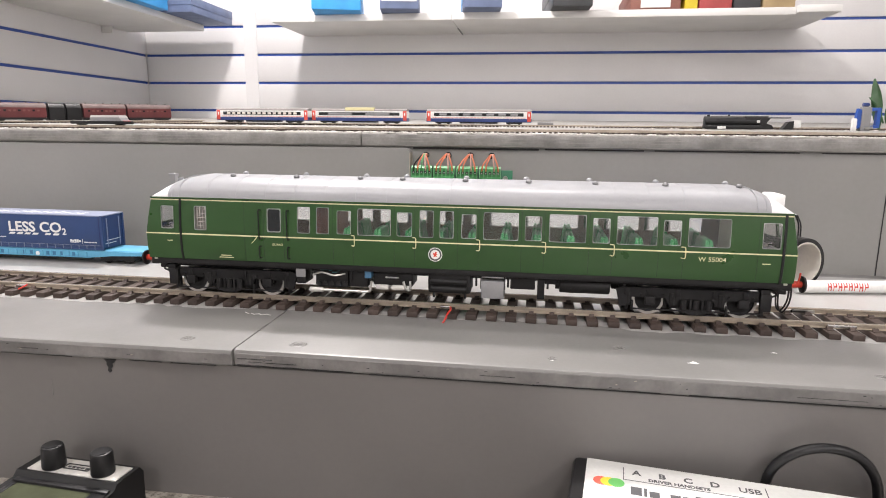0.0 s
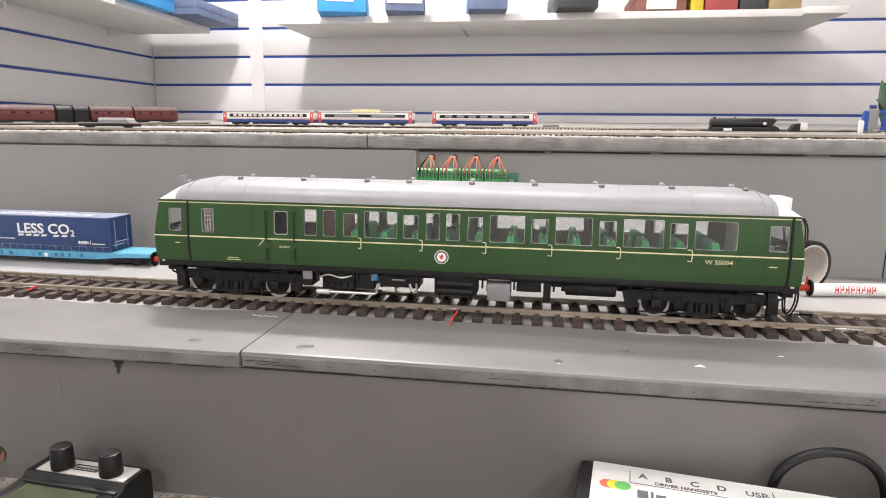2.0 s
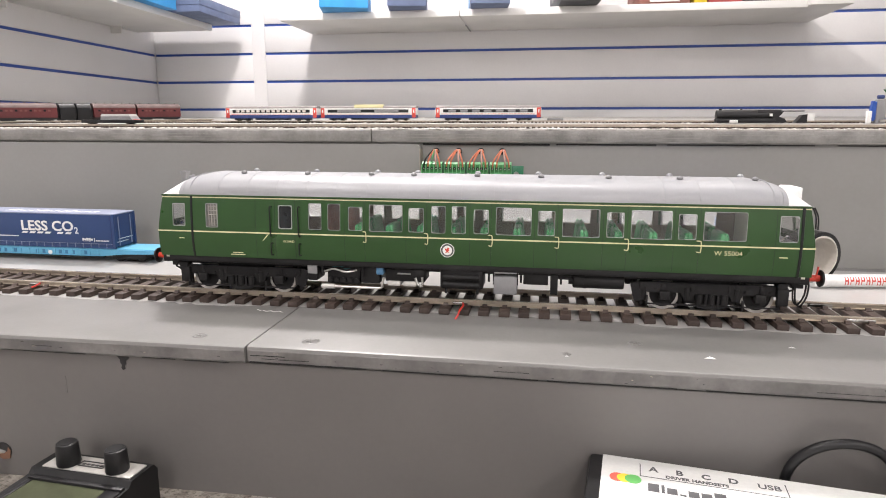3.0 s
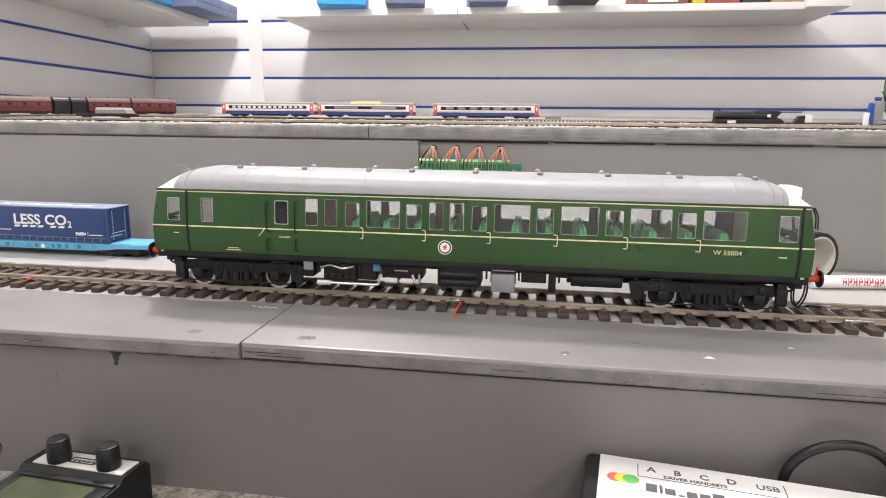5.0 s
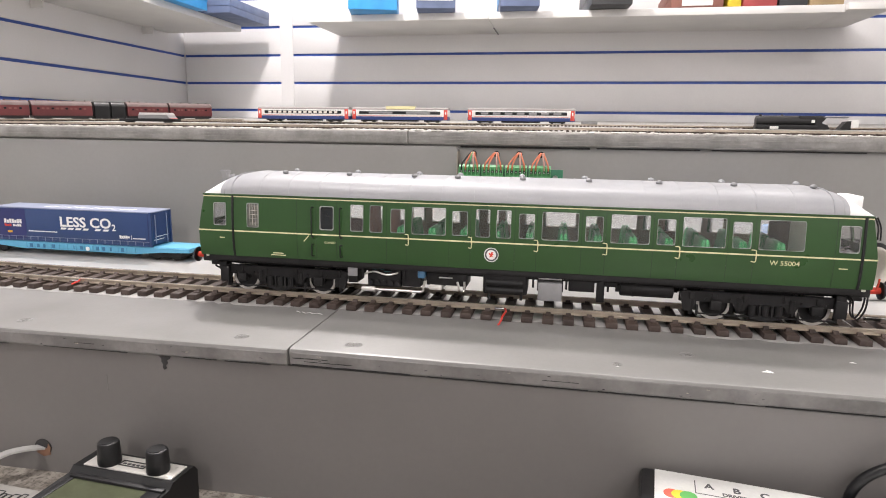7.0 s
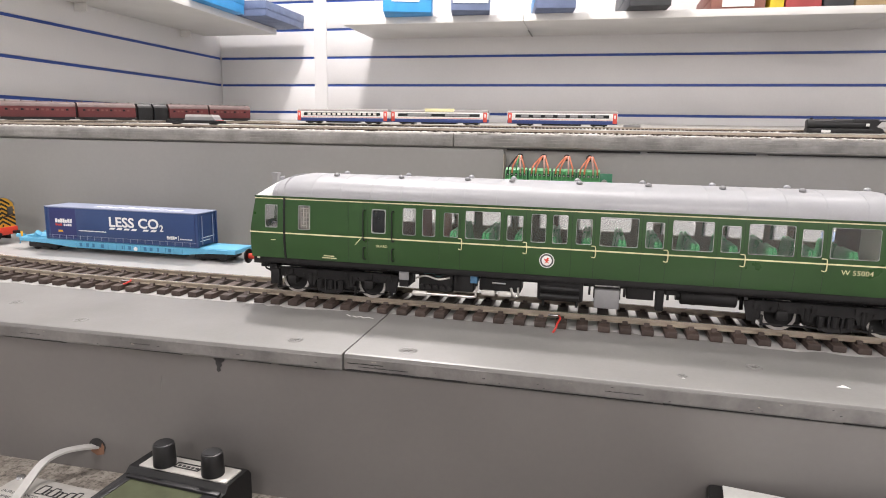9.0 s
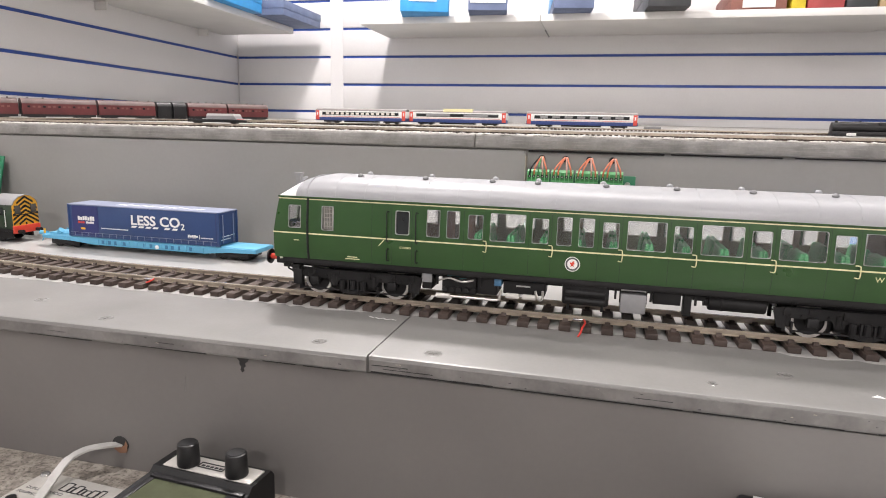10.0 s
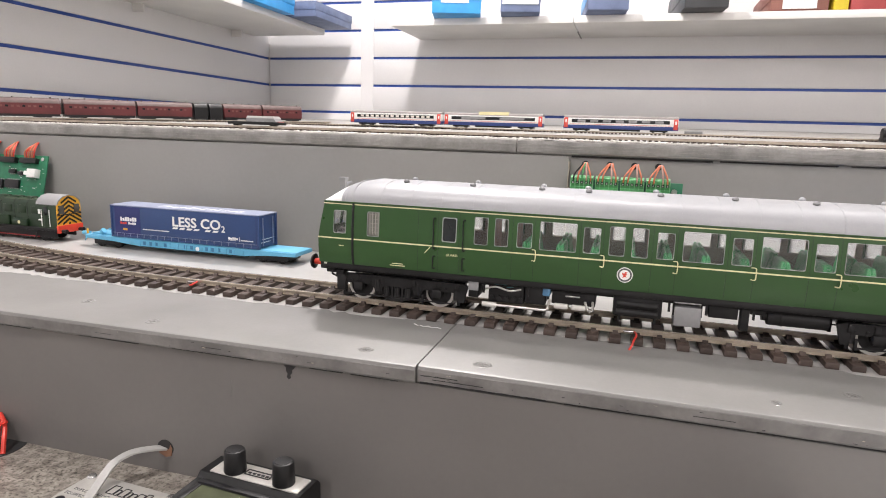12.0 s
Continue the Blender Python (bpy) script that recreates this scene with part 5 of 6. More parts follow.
part("hood", extrude(bmesh.new(), [(-0.0125, 0.0155), (-0.0125, 0.0405), (-0.010, 0.0445), (-0.004, 0.0462), (0.004, 0.0462), (0.010, 0.0445), (0.0125, 0.0405), (0.0125, 0.0155)], "x", -0.113, -0.0271), DGREEN, sh)
for x in (-0.045, -0.064, -0.083, -0.10):
    part("hood_joint", extrude(bmesh.new(), [(-0.0127, 0.0156), (-0.0127, 0.0406), (-0.0101, 0.0447), (-0.004, 0.0464), (-0.004, 0.046), (-0.0121, 0.0156)], "x", x - 0.0003, x + 0.0003), BLACK, sh)


def terminal_board():
    """The green board with four terminal blocks and looped wires."""
    t = thing("terminal_board", "green circuit board with four screw terminals and looped wires", "circuit board", pose(0, 0.166, 1.082))
    part("board", B(-0.0642, 0.0355, 0.0, 0.0014, -0.008, 0.0115, bevel=0.0002), PCB, t)
    random.seed(12)
    for k in range(4):
        x0 = -0.0635 + k * 0.0224
        tb = part("terminal_block", extrude(bmesh.new(), [(-0.0002, -0.007), (-0.0105, -0.007), (-0.0105, -0.0035), (-0.0112, -0.0032), (-0.0112, 0.0045), (-0.0088, 0.0056), (-0.0088, 0.0130), (-0.0060, 0.0150), (-0.0002, 0.0150)], "x", x0, x0 + 0.0203), TERM, t)
        for j in range(5):
            x = x0 + 0.0022 + j * 0.0040
            fr = part("entry_frame", ring(bmesh.new(), [(x - 0.0017, -0.0022), (x + 0.0017, -0.0022), (x + 0.0017, 0.0034), (x - 0.0017, 0.0034)], [(x - 0.0011, -0.0012), (x + 0.0011, -0.0012), (x + 0.0011, 0.0024), (x - 0.0011, 0.0024)], -0.0118, -0.0111), TERMPALE, tb)
            part("wire_entry", B(x - 0.0011, x + 0.0011, -0.01135, -0.0111, -0.0012, 0.0024), DGREEN, fr)
            part("screw_well", C((x, -0.0089, 0.0088), (x, -0.0086, 0.0088), 0.0014, 10), DARKGAP, tb)
            part("clamp_screw", C((x, -0.0091, 0.0086), (x, -0.0088, 0.0086), 0.0007, 8), STEEL, tb)
        for j in range(6):
            x = x0 + 0.0003 + j * 0.0040
            part("block_rib", B(x - 0.00022, x + 0.00022, -0.0117, -0.0086, -0.003, 0.0122), TERMPALE, tb)
        top = (x0 + 0.0125 + random.uniform(-0.001, 0.001), -0.002, 0.0265)
        for j, mt in ((0, BLACK if k == 0 else ORANGE), (1, ORANGE), (3, DULLPINK), (4, ORANGE), (2, TERM if k == 0 else ORANGE)):
            if j == 2 and k:
                continue
            x = x0 + 0.0022 + j * 0.0040
            part("wire", tube(bmesh.new(), [(x, -0.0080, 0.0095), (x + (top[0] - x) * 0.12, -0.0095, 0.0165), (x + (top[0] - x) * 0.6, -0.006, 0.0235), (top[0] + (j - 2) * 0.0006, top[1], top[2]), (top[0] + (j - 2) * 0.0003, 0.0125, top[2] - 0.002)], 0.00078, 6), mt, t)
        part("wire_hole", C((top[0] - 0.0016, 0.0136, 0.0248), (top[0] - 0.0016, 0.0146, 0.0248), 0.0032, 12), DARKGAP, t)
    part("mount_screw", C((0.0285, -0.0012, 0.0035), (0.0285, 0.0, 0.0035), 0.0024, 14, 0.0026), STEEL, t)


terminal_board()


def control_board():
    t = thing("control_board", "green circuit board with chips, sockets and orange wires", "circuit board", pose(-0.7360, 0.1495, 1.0400, -14))
    part("board", B(-0.075, 0.0455, 0.0, 0.0015, -0.001, 0.0505, bevel=0.0002), PCB, t)
    for x0, x1 in ((-0.052, -0.030), (-0.024, 0.0, ), (0.008, 0.033)):
        hd = part("header", B(x0, x1, -0.006, -0.0002, 0.040, 0.0465, bevel=0.0003), BLACK, t)
        for k in range(6):
            x = x0 + 0.005 + k * 0.0028
            part("wire", tube(bmesh.new(), [(x, -0.003, 0.0465), (x + 0.002, -0.005, 0.055), ((x0 + x1) / 2 + 0.004 + k * 0.0006 - 0.002, 0.003, 0.0655 + 0.0009 * (k % 3)), ((x0 + x1) / 2 + 0.006, 0.0162, 0.062)], 0.0008, 6), (ORANGE, REDW, ORANGE, BROWN, ORANGE, REDW)[k], t)
        part("wire_hole", C(((x0 + x1) / 2 + 0.006, 0.0162, 0.060), ((x0 + x1) / 2 + 0.006, 0.0178, 0.060), 0.0016, 12), DARKGAP, t)
    for x0, x1, z0, z1 in ((-0.048, -0.018, 0.008, 0.0185), (-0.060, -0.04, 0.026, 0.034), (-0.014, 0.008, 0.009, 0.019), (-0.010, 0.0, 0.027, 0.032), (0.004, 0.013, 0.0255, 0.0295)):
        c = part("chip", B(x0, x1, -0.0035, -0.0002, z0, z1, bevel=0.0003), BLACK, t)
        n = int((x1 - x0) / 0.003)
        for k in range(n):
            x = x0 + 0.0015 + k * 0.003
            part("pin", B(x - 0.0005, x + 0.0005, -0.001, -0.0001, z0 - 0.0014, z1 + 0.0014), STEEL, c)
    part("white_socket", B(0.024, 0.037, -0.008, -0.0002, 0.0225, 0.033, bevel=0.0004), WHITE, t)
    part("white_plug", B(0.0165, 0.0238, -0.0055, -0.0025, 0.0255, 0.0305, bevel=0.0004), WHITE, t)
    random.seed(21)
    for k in range(26):
        x, z = random.uniform(-0.02, 0.042), random.uniform(0.003, 0.038)
        part("solder_point", B(x - 0.0007, x + 0.0007, -0.0006, -0.0001, z - 0.0004, z + 0.0004), STEEL if k % 2 else WHITE, t)
    part("mount_screw", C((0.039, -0.0015, 0.046), (0.039, 0, 0.046), 0.0024, 14), STEEL, t)


control_board()

# tape, pen, blue wagon, grey block
def lathe_ring(r0, r1, w, seg=48):
    bm = bmesh.new()
    prof = [(r0, 0), (r1 - 0.0005, 0), (r1, 0.0005), (r1, w - 0.0005), (r1 - 0.0005, w), (r0, w)]
    loft(bm, [[(r * math.cos(a), y, r * math.sin(a)) for r, y in prof] for a in [2 * math.pi * k / seg for k in range(seg)]] , caps=False)
    vs = list(bm.verts)
    n = len(prof)
    for k in range(n):
        bm.faces.new((vs[(seg - 1) * n + k], vs[(seg - 1) * n + (k + 1) % n], vs[(k + 1) % n], vs[k]))
    bmesh.ops.holes_fill(bm, edges=[e for e in bm.edges if len(e.link_faces) < 2], sides=4)
    return bm


tp = thing("tape_roll", "roll of glossy black tape with white core, standing on edge", "tape roll", pose(0.290, 0.116, 1.0219, 0, 0, 26))
part("tape", lathe_ring(0.0186, 0.0218, 0.026), TAPE, tp)
part("core", lathe_ring(0.0172, 0.0185, 0.0262), CARD, tp, "pale cardboard core")
pen = thing("screwdriver_pen", "white pocket screwdriver with red printing and steel shaft", "screwdriver", pose(0.277, 0.0965, 1.0056, 0, 0, 9))
part("handle", C((0.0, 0, 0), (0.079, 0, 0), 0.0055, 24, bevel=0.0007), WHITE, pen)
part("shaft", C((-0.015, 0, 0), (0, 0, 0), 0.0016, 10), STEEL, pen)
part("blade", B(-0.022, -0.0148, -0.0014, 0.0014, -0.0005, 0.0005, bevel=0.0003), STEEL, pen)
part("cap", C((0.0795, 0, 0), (0.086, 0, 0), 0.0046, 20, bevel=0.0006), BLACK, pen)
random.seed(4)
for k in range(8):
    x = 0.024 + k * 0.0044
    bm = bmesh.new()
    a0 = random.uniform(-22, -14)
    for (u0, v0, u1, v1) in (((0, 0, 0.0006, 1)), ((0, 0.42, 0.003, 0.6)), ((0.0022, 0, 0.003, 0.55 if k % 2 else 1.0))):
        aa, bb = radians(148 + a0 + 74 * v0), radians(148 + a0 + 74 * v1)
        loft(bm, [[(p, r * math.cos(a), r * math.sin(a)) for p, r in ((x + u0, 0.0053), (x + u1, 0.0053), (x + u1, 0.0056), (x + u0, 0.0056))] for a in [aa + (bb - aa) * j / 8 for j in range(9)]])
    part("print_mark", bm, REDW, pen)
bw = thing("blue_wagon", "blue plastic open wagon holding a bright blue cylinder", "model wagon", pose(0, 0.136, 1.0))
part("body_floor", B(0.105, 0.250, -0.016, 0.016, 0.0115, 0.014), BLUEP, bw)
for y in (-0.0165, 0.0150):
    part("body_side", B(0.105, 0.250, y, y + 0.0015, 0.0115, 0.030, bevel=0.0004), BLUEP, bw)
for x in (0.1035, 0.250):
    part("body_end", B(x, x + 0.0015, -0.0165, 0.0165, 0.0115, 0.030, bevel=0.0004), BLUEP, bw)
part("cylinder", C((0.215, 0.0, 0.0142), (0.215, 0.0, 0.052), 0.008, 24, bevel=0.0006), CYAN, bw)
for xc in (0.13, 0.225):
    part("bogie", B(xc - 0.019, xc + 0.019, -0.014, 0.014, 0.0, 0.0114, bevel=0.0008), BLACK, bw)
part("loose_wire", tube(bmesh.new(), [(0.19, -0.008, 0.030), (0.200, -0.012, 0.036), (0.215, -0.0145, 0.034), (0.228, -0.012, 0.029)], 0.0005, 6), REDW, bw)
part("loose_wire", tube(bmesh.new(), [(0.16, -0.010, 0.030), (0.175, -0.014, 0.042), (0.198, -0.012, 0.044), (0.212, -0.014, 0.032)], 0.0004, 6), BLACK, bw)
gb = thing("grey_speaker_case", "grey printed plastic case on a lower dark block", "plastic case", pose(0, 0.103, 1.0))
part("case", B(0.144, 0.192, -0.013, 0.0135, 0.0132, 0.034, bevel=0.0008), GREYP, gb)
part("base_block", B(0.113, 0.172, -0.0125, 0.012, 0.0, 0.013, bevel=0.0008), GREYP, gb)
part("top_hole", C((0.158, 0.0, 0.0338), (0.158, 0.0, 0.0343), 0.0055, 20), DARKGAP, gb)
part("connector", B(0.121, 0.126, -0.0138, -0.0124, 0.005, 0.010, bevel=0.0004), STEEL, gb)

# ---------- upper deck: small-scale trains ----------
def small_track(name, p0, p1, label, gauge=0.009):
    d = Vector((p1[0] - p0[0], p1[1] - p0[1]))
    L_, ang = d.length, math.degrees(math.atan2(d.y, d.x))
    z0, z1 = upz(p0[1]), upz(p1[1])
    m = Matrix.Translation((p0[0], p0[1], z0)) @ Euler((0, -math.atan2(z1 - z0, L_), radians(ang))).to_matrix().to_4x4()
    t = thing(name, label, "track", m, "small-scale tracks")
    bm = bmesh.new()
    for k in range(int(L_ / 0.0055)):
        x = k * 0.0055
        box(bm, x, x + 0.0028, -0.0085, 0.0085, 0.0002, 0.0018)
    tagged(part("sleeper_bed", bm, SLEEPER, t), kind="stuff")
    for y in (-gauge / 2, gauge / 2):
        part("rail", B(0, L_, y - 0.0006, y + 0.0006, 0.0017, 0.0036), RAILM, t)
    return t


small_track("small_track", (-1.3, 0.197), (1.5, 0.197), "small-scale model track along the board's front edge")
small_track("small_track", (-1.3, 0.226), (1.5, 0.226), "small-scale model track with brown sleepers")
small_track("small_track", (-0.62, 0.53), (1.5, 0.53), "small-scale model track with brown sleepers")
small_track("small_track", (-0.98, 0.15 + 0.0), (-0.62, 0.773), "small-scale model track curving to the side wall")
# white filler along the edge
random.seed(31)
bm = bmesh.new()
for k in range(1500):
    x = -1.3 + 2.75 * random.random()
    y = 0.1815 + random.uniform(-0.0045, 0.0035)
    s = random.uniform(0.0007, 0.0019)
    bmesh.ops.create_icosphere(bm, subdivisions=1, radius=s, matrix=Matrix.Translation((x, y, upz(y) + 0.0002)) @ Matrix.Diagonal((2.4, 0.9, 0.55, 1)))
tagged(new("ballast_filler", finish("ballast_filler", bm, SNOW, 60)), "white crumbly filler along the board edge", "ballast", "", "stuff")
bm = bmesh.new()
for k in range(500):
    x = -1.2 + 2.6 * random.random()
    y = random.choice((0.2115, 0.5, 0.56)) + random.uniform(-0.005, 0.005)
    bmesh.ops.create_icosphere(bm, subdivisions=1, radius=random.uniform(0.0008, 0.002), matrix=Matrix.Translation((x, y, upz(y) + 0.0002)) @ Matrix.Diagonal((2, 0.9, 0.5, 1)))
tagged(new("ballast_specks", finish("ballast_specks", bm, SNOW, 60)), "pale ballast specks between the small tracks", "ballast", "", "stuff")


def unit_coach(x0, x1, y, nwin, label, patch=False, rz=0.0):
    """A small-scale multiple-unit coach: white band, blue skirt, grey roof, red doors at both ends."""
    L_ = x1 - x0
    z = upz(y) + 0.0036
    t = thing("unit_coach", label, "model train", pose(x0, y, z, 0, -0.0, rz), "multiple unit coaches")
    part("skirt", B(0, L_, -0.0092, 0.0092, 0.0035, 0.0088, bevel=0.0005), DMUBLUE, t)
    part("body", B(0, L_, -0.0094, 0.0094, 0.0086, 0.0190, bevel=0.0006), WHITE, t)
    part("roof", extrude(bmesh.new(), [(-0.0094, 0.0188), (-0.0085, 0.0208), (-0.0055, 0.0222), (0, 0.0227), (0.0055, 0.0222), (0.0085, 0.0208), (0.0094, 0.0188)], "x", 0.0004, L_ - 0.0004), ROOFG, t)
    part("stripe", B(0.0095, L_ - 0.0095, -0.00965, -0.0093, 0.0096, 0.0101), DMURED, t)
    for xx in (0.0, L_ - 0.0075):
        d = part("end_door", B(xx + 0.0008, xx + 0.0067, -0.0097, 0.0097, 0.0045, 0.0192, bevel=0.0004), DMURED, t)
        part("door_window", B(xx + 0.0028, xx + 0.0047, -0.0099, -0.0096, 0.0118, 0.0165), WHITE, d)
    part("window_band", B(0.012, L_ - 0.012, -0.0097, -0.0093, 0.0121, 0.0169, bevel=0.0001), DARKWIN, t)
    for k in range(nwin):
        w = (L_ - 0.034) / nwin
        x = 0.017 + k * w
        part("window", B(x + w * 0.18, x + w * 0.82, -0.0099, -0.0096, 0.0129, 0.0162, bevel=0.0001), GREYBOX if nwin < 10 else CARD, t)
    for xc in (0.026, L_ - 0.026):
        part("bogie", B(xc - 0.012, xc + 0.012, -0.008, 0.008, 0.0012, 0.0048, bevel=0.0004), BLACK, t)
        for dx in (-0.0075, 0.0075):
            part("wheel", C((xc + dx, -0.0058, 0.0028), (xc + dx, 0.0058, 0.0028), 0.0028, 12), BLACK, t)
    part("engine_raft", B(L_ * 0.32, L_ * 0.68, -0.0075, 0.0075, 0.0012, 0.0036, bevel=0.0003), BLACK, t)
    if patch:
        part("roof_label", B(L_ * 0.36, L_ * 0.66, -0.0098, -0.002, 0.0196, 0.0244, bevel=0.0002), M("yellow_paper_label", (0.80, 0.74, 0.42), 0.7), t, "pale yellow paper label")


unit_coach(-0.4525, -0.299, 0.521, 14, "white and blue small-scale coach with red doors")
unit_coach(-0.297, -0.1425, 0.531, 2, "white and blue small-scale coach, yellow label on roof", True)
unit_coach(-0.1115, 0.049, 0.527, 7, "white and blue small-scale coach standing alone")
solo("loose_coupler", B(0.058, 0.082, 0.525, 0.531, upz(0.53) + 0.0036, upz(0.53) + 0.0075, bevel=0.0006), GREYBOX, "small grey loose bogie part on the rails", "model part")

DIRX, DIRY = 0.5, 0.866


def maroon_coach(s0, s1, label, dark=False):
    L_ = s1 - s0
    x, y = -0.89 + DIRX * s0, 0.305 + DIRY * s0
    t = thing("goods_van" if dark else "maroon_coach", label, "model train", Matrix.Translation((x, y, upz(y) + 0.0034)) @ Euler((0, -math.atan(US * DIRY), radians(60))).to_matrix().to_4x4() @ Matrix.Diagonal((1, 1, 1.2, 1)), "coaches by the side wall")
    body = BLACK if dark else MAROON
    part("body", extrude(bmesh.new(), [(-0.0093, 0.0045), (-0.0098, 0.009), (-0.0096, 0.018), (0.0096, 0.018), (0.0098, 0.009), (0.0093, 0.0045)], "x", 0.001, L_ - 0.001), body, t)
    part("roof", extrude(bmesh.new(), [(-0.0098, 0.0178), (-0.0085, 0.0212), (-0.005, 0.0238), (0, 0.0247), (0.005, 0.0238), (0.0085, 0.0212), (0.0098, 0.0178)], "x", 0.0006, L_ - 0.0006), body if dark else MAROONROOF, t)
    for xx in (0.0, L_ - 0.001):
        part("gangway", B(xx - 0.0008, xx + 0.0018, -0.0045, 0.0045, 0.0045, 0.0185, bevel=0.0004), BLACK, t)
    if not dark:
        n = int((L_ - 0.012) / 0.0072)
        for s in (-1, 1):
            for k in range(n):
                xx = 0.008 + k * (L_ - 0.016) / n
                part("window", B(xx, xx + 0.0036, min(s * 0.0096, s * 0.0101), max(s * 0.0096, s * 0.0101), 0.0128, 0.0152), FADED if k % 3 else DARKWIN, t)
        for k in range(5):
            xx = L_ * (k + 0.5) / 5
            part("roof_vent", C((xx, -0.003, 0.0238), (xx, -0.003, 0.0258), 0.001, 8), MAROONROOF, t)
    part("underframe", B(0.002, L_ - 0.002, -0.0085, 0.0085, 0.0016, 0.0047), BLACK, t)
    for xc in (L_ * 0.2, L_ * 0.8):
        part("bogie", B(xc - min(0.011, L_ * 0.18), xc + min(0.011, L_ * 0.18), -0.008, 0.008, 0.0004, 0.0046, bevel=0.0004), BLACK, t)


maroon_coach(-0.20, -0.08, "maroon small-scale coach with grey roof")
maroon_coach(-0.077, 0.046, "maroon small-scale coach with grey roof")
maroon_coach(0.049, 0.155, "maroon small-scale coach with grey roof")
maroon_coach(0.157, 0.249, "maroon small-scale coach with grey roof")
maroon_coach(0.2515, 0.277, "short black small-scale goods van", True)
maroon_coach(0.279, 0.3035, "short black small-scale goods van", True)
maroon_coach(0.306, 0.381, "maroon small-scale coach with grey roof")
maroon_coach(0.383, 0.468, "maroon small-scale coach with grey roof")

fw = thing("flat_wagon", "dark grey small-scale wagon with a sloping red tip", "model wagon", pose(-0.455, 0.197, upz(0.197) + 0.0042))
part("frame", B(0, 0.066, -0.008, 0.008, 0.0012, 0.0045, bevel=0.0004), BLACK, fw)
part("hood", extrude(bmesh.new(), [(0.0235, 0.0046), (0.0245, 0.0085), (0.0590, 0.0085), (0.0622, 0.0046)], "y", -0.0075, 0.0075), GREYBOX, fw)
part("hood_top", loft(bmesh.new(), [[(x, y, z) for x in (a, b) for y in ((-c, c) if x == a else (c, -c))] for a, b, c, z in ((0.0243, 0.0594, 0.0077, 0.0084), (0.0250, 0.0580, 0.0066, 0.0108))]), CABLE, fw, "pale sloping top")
part("red_tip", extrude(bmesh.new(), [(0.0622, 0.004), (0.0642, 0.0012), (0.0655, 0.0012), (0.0632, 0.005)], "y", -0.007, 0.007), DMURED, fw)
for x in (0.008, 0.055):
    part("wheel", C((x, -0.0065, 0.0023), (x, 0.0065, 0.0023), 0.0023, 12), BLACK, fw)

lo = thing("small_locomotive", "black small-scale steam locomotive body without wheels", "model train", pose(0.292, 0.50, upz(0.50) + 0.0008) @ Matrix.Scale(0.92, 4))
part("boiler", C((0.0, 0, 0.0115), (0.080, 0, 0.0115), 0.0075, 20, bevel=0.0008), BLACK, lo)
part("running_plate", B(0.0, 0.083, -0.009, 0.009, 0.0, 0.0062, bevel=0.0005), BLACK, lo)
part("firebox_top", B(0.058, 0.092, -0.007, 0.007, 0.0125, 0.0195, bevel=0.0012), BLACK, lo)
part("cab_roof", B(0.090, 0.123, -0.008, 0.008, 0.0165, 0.0182, bevel=0.0006), GREYP, lo)
part("cab_side", extrude(bmesh.new(), [(0.078, 0.0), (0.100, 0.0), (0.096, 0.006), (0.088, 0.009), (0.094, 0.0165), (0.080, 0.0165)], "y", -0.0085, -0.0075), BLACK, lo)
part("cab_window", B(0.0745, 0.0785, -0.0092, -0.0076, 0.0095, 0.0135), WHITE, lo)
part("boiler_band", B(0.010, 0.078, -0.003, 0.003, 0.0185, 0.0195, bevel=0.0003), ROOFG, lo)
part("chimney", C((0.006, 0, 0.018), (0.006, 0, 0.0212), 0.0022, 12), BLACK, lo)
part("dome", C((0.036, 0, 0.018), (0.036, 0, 0.0212), 0.0024, 12, 0.0014), BLACK, lo)
part("smoke_deflector", B(0.018, 0.030, -0.0095, -0.0088, 0.0, 0.004, bevel=0.0003), WHITE, lo)
tn = thing("loose_tender", "black wedge-shaped tender end with white paper tag", "model part", pose(0.395, 0.50, upz(0.50) + 0.0008) @ Matrix.Scale(0.92, 4))
part("wedge", extrude(bmesh.new(), [(0.0, 0.0), (0.0155, 0.0), (0.0155, 0.0125), (0.009, 0.0115)], "y", -0.0075, 0.0075), BLACK, tn)
part("paper_tag", B(0.0157, 0.0255, -0.008, 0.004, 0.003, 0.0135, bevel=0.0004), WHITE, tn)

cl = thing("bench_clamp", "blue metal hand clamp with white jaw on the upper board", "clamp", pose(0.478, 0.48, upz(0.48)) @ Matrix.Scale(0.78, 4))
part("white_jaw", B(-0.001, 0.006, -0.004, 0.004, 0.0, 0.0215, bevel=0.0015), WHITE, cl)
part("blue_arm", extrude(bmesh.new(), [(0.004, 0.007), (0.009, 0.004), (0.012, 0.008), (0.0115, 0.036), (0.006, 0.038), (0.0035, 0.02)], "y", -0.003, 0.005), BLUEP, cl)
part("grey_block", B(0.0118, 0.0265, -0.005, 0.007, 0.0, 0.0405, bevel=0.0006), GREYBOX, cl)
part("blue_frame", extrude(bmesh.new(), [(0.0268, 0.034), (0.0268, 0.0395), (0.042, 0.0395), (0.042, 0.006), (0.028, 0.004), (0.028, 0.008), (0.036, 0.0105), (0.036, 0.034)], "y", -0.003, 0.005), BLUEP, cl)
part("knob", C((0.013, 0.0, 0.0445), (0.0225, 0.0, 0.0445), 0.0032, 12), DMUBLUE, cl)
part("bolt", C((0.018, -0.0052, 0.004), (0.030, -0.006, 0.006), 0.0022, 10), STEEL, cl)
pl = thing("model_plant", "small plant with upright broad dark green leaves", "plant", pose(0.533, 0.525, upz(0.525)))
part("stem", tube(bmesh.new(), [(0, 0, 0), (0.001, 0, 0.02), (-0.001, 0, 0.032)], 0.0018, 6), LEAF, pl)
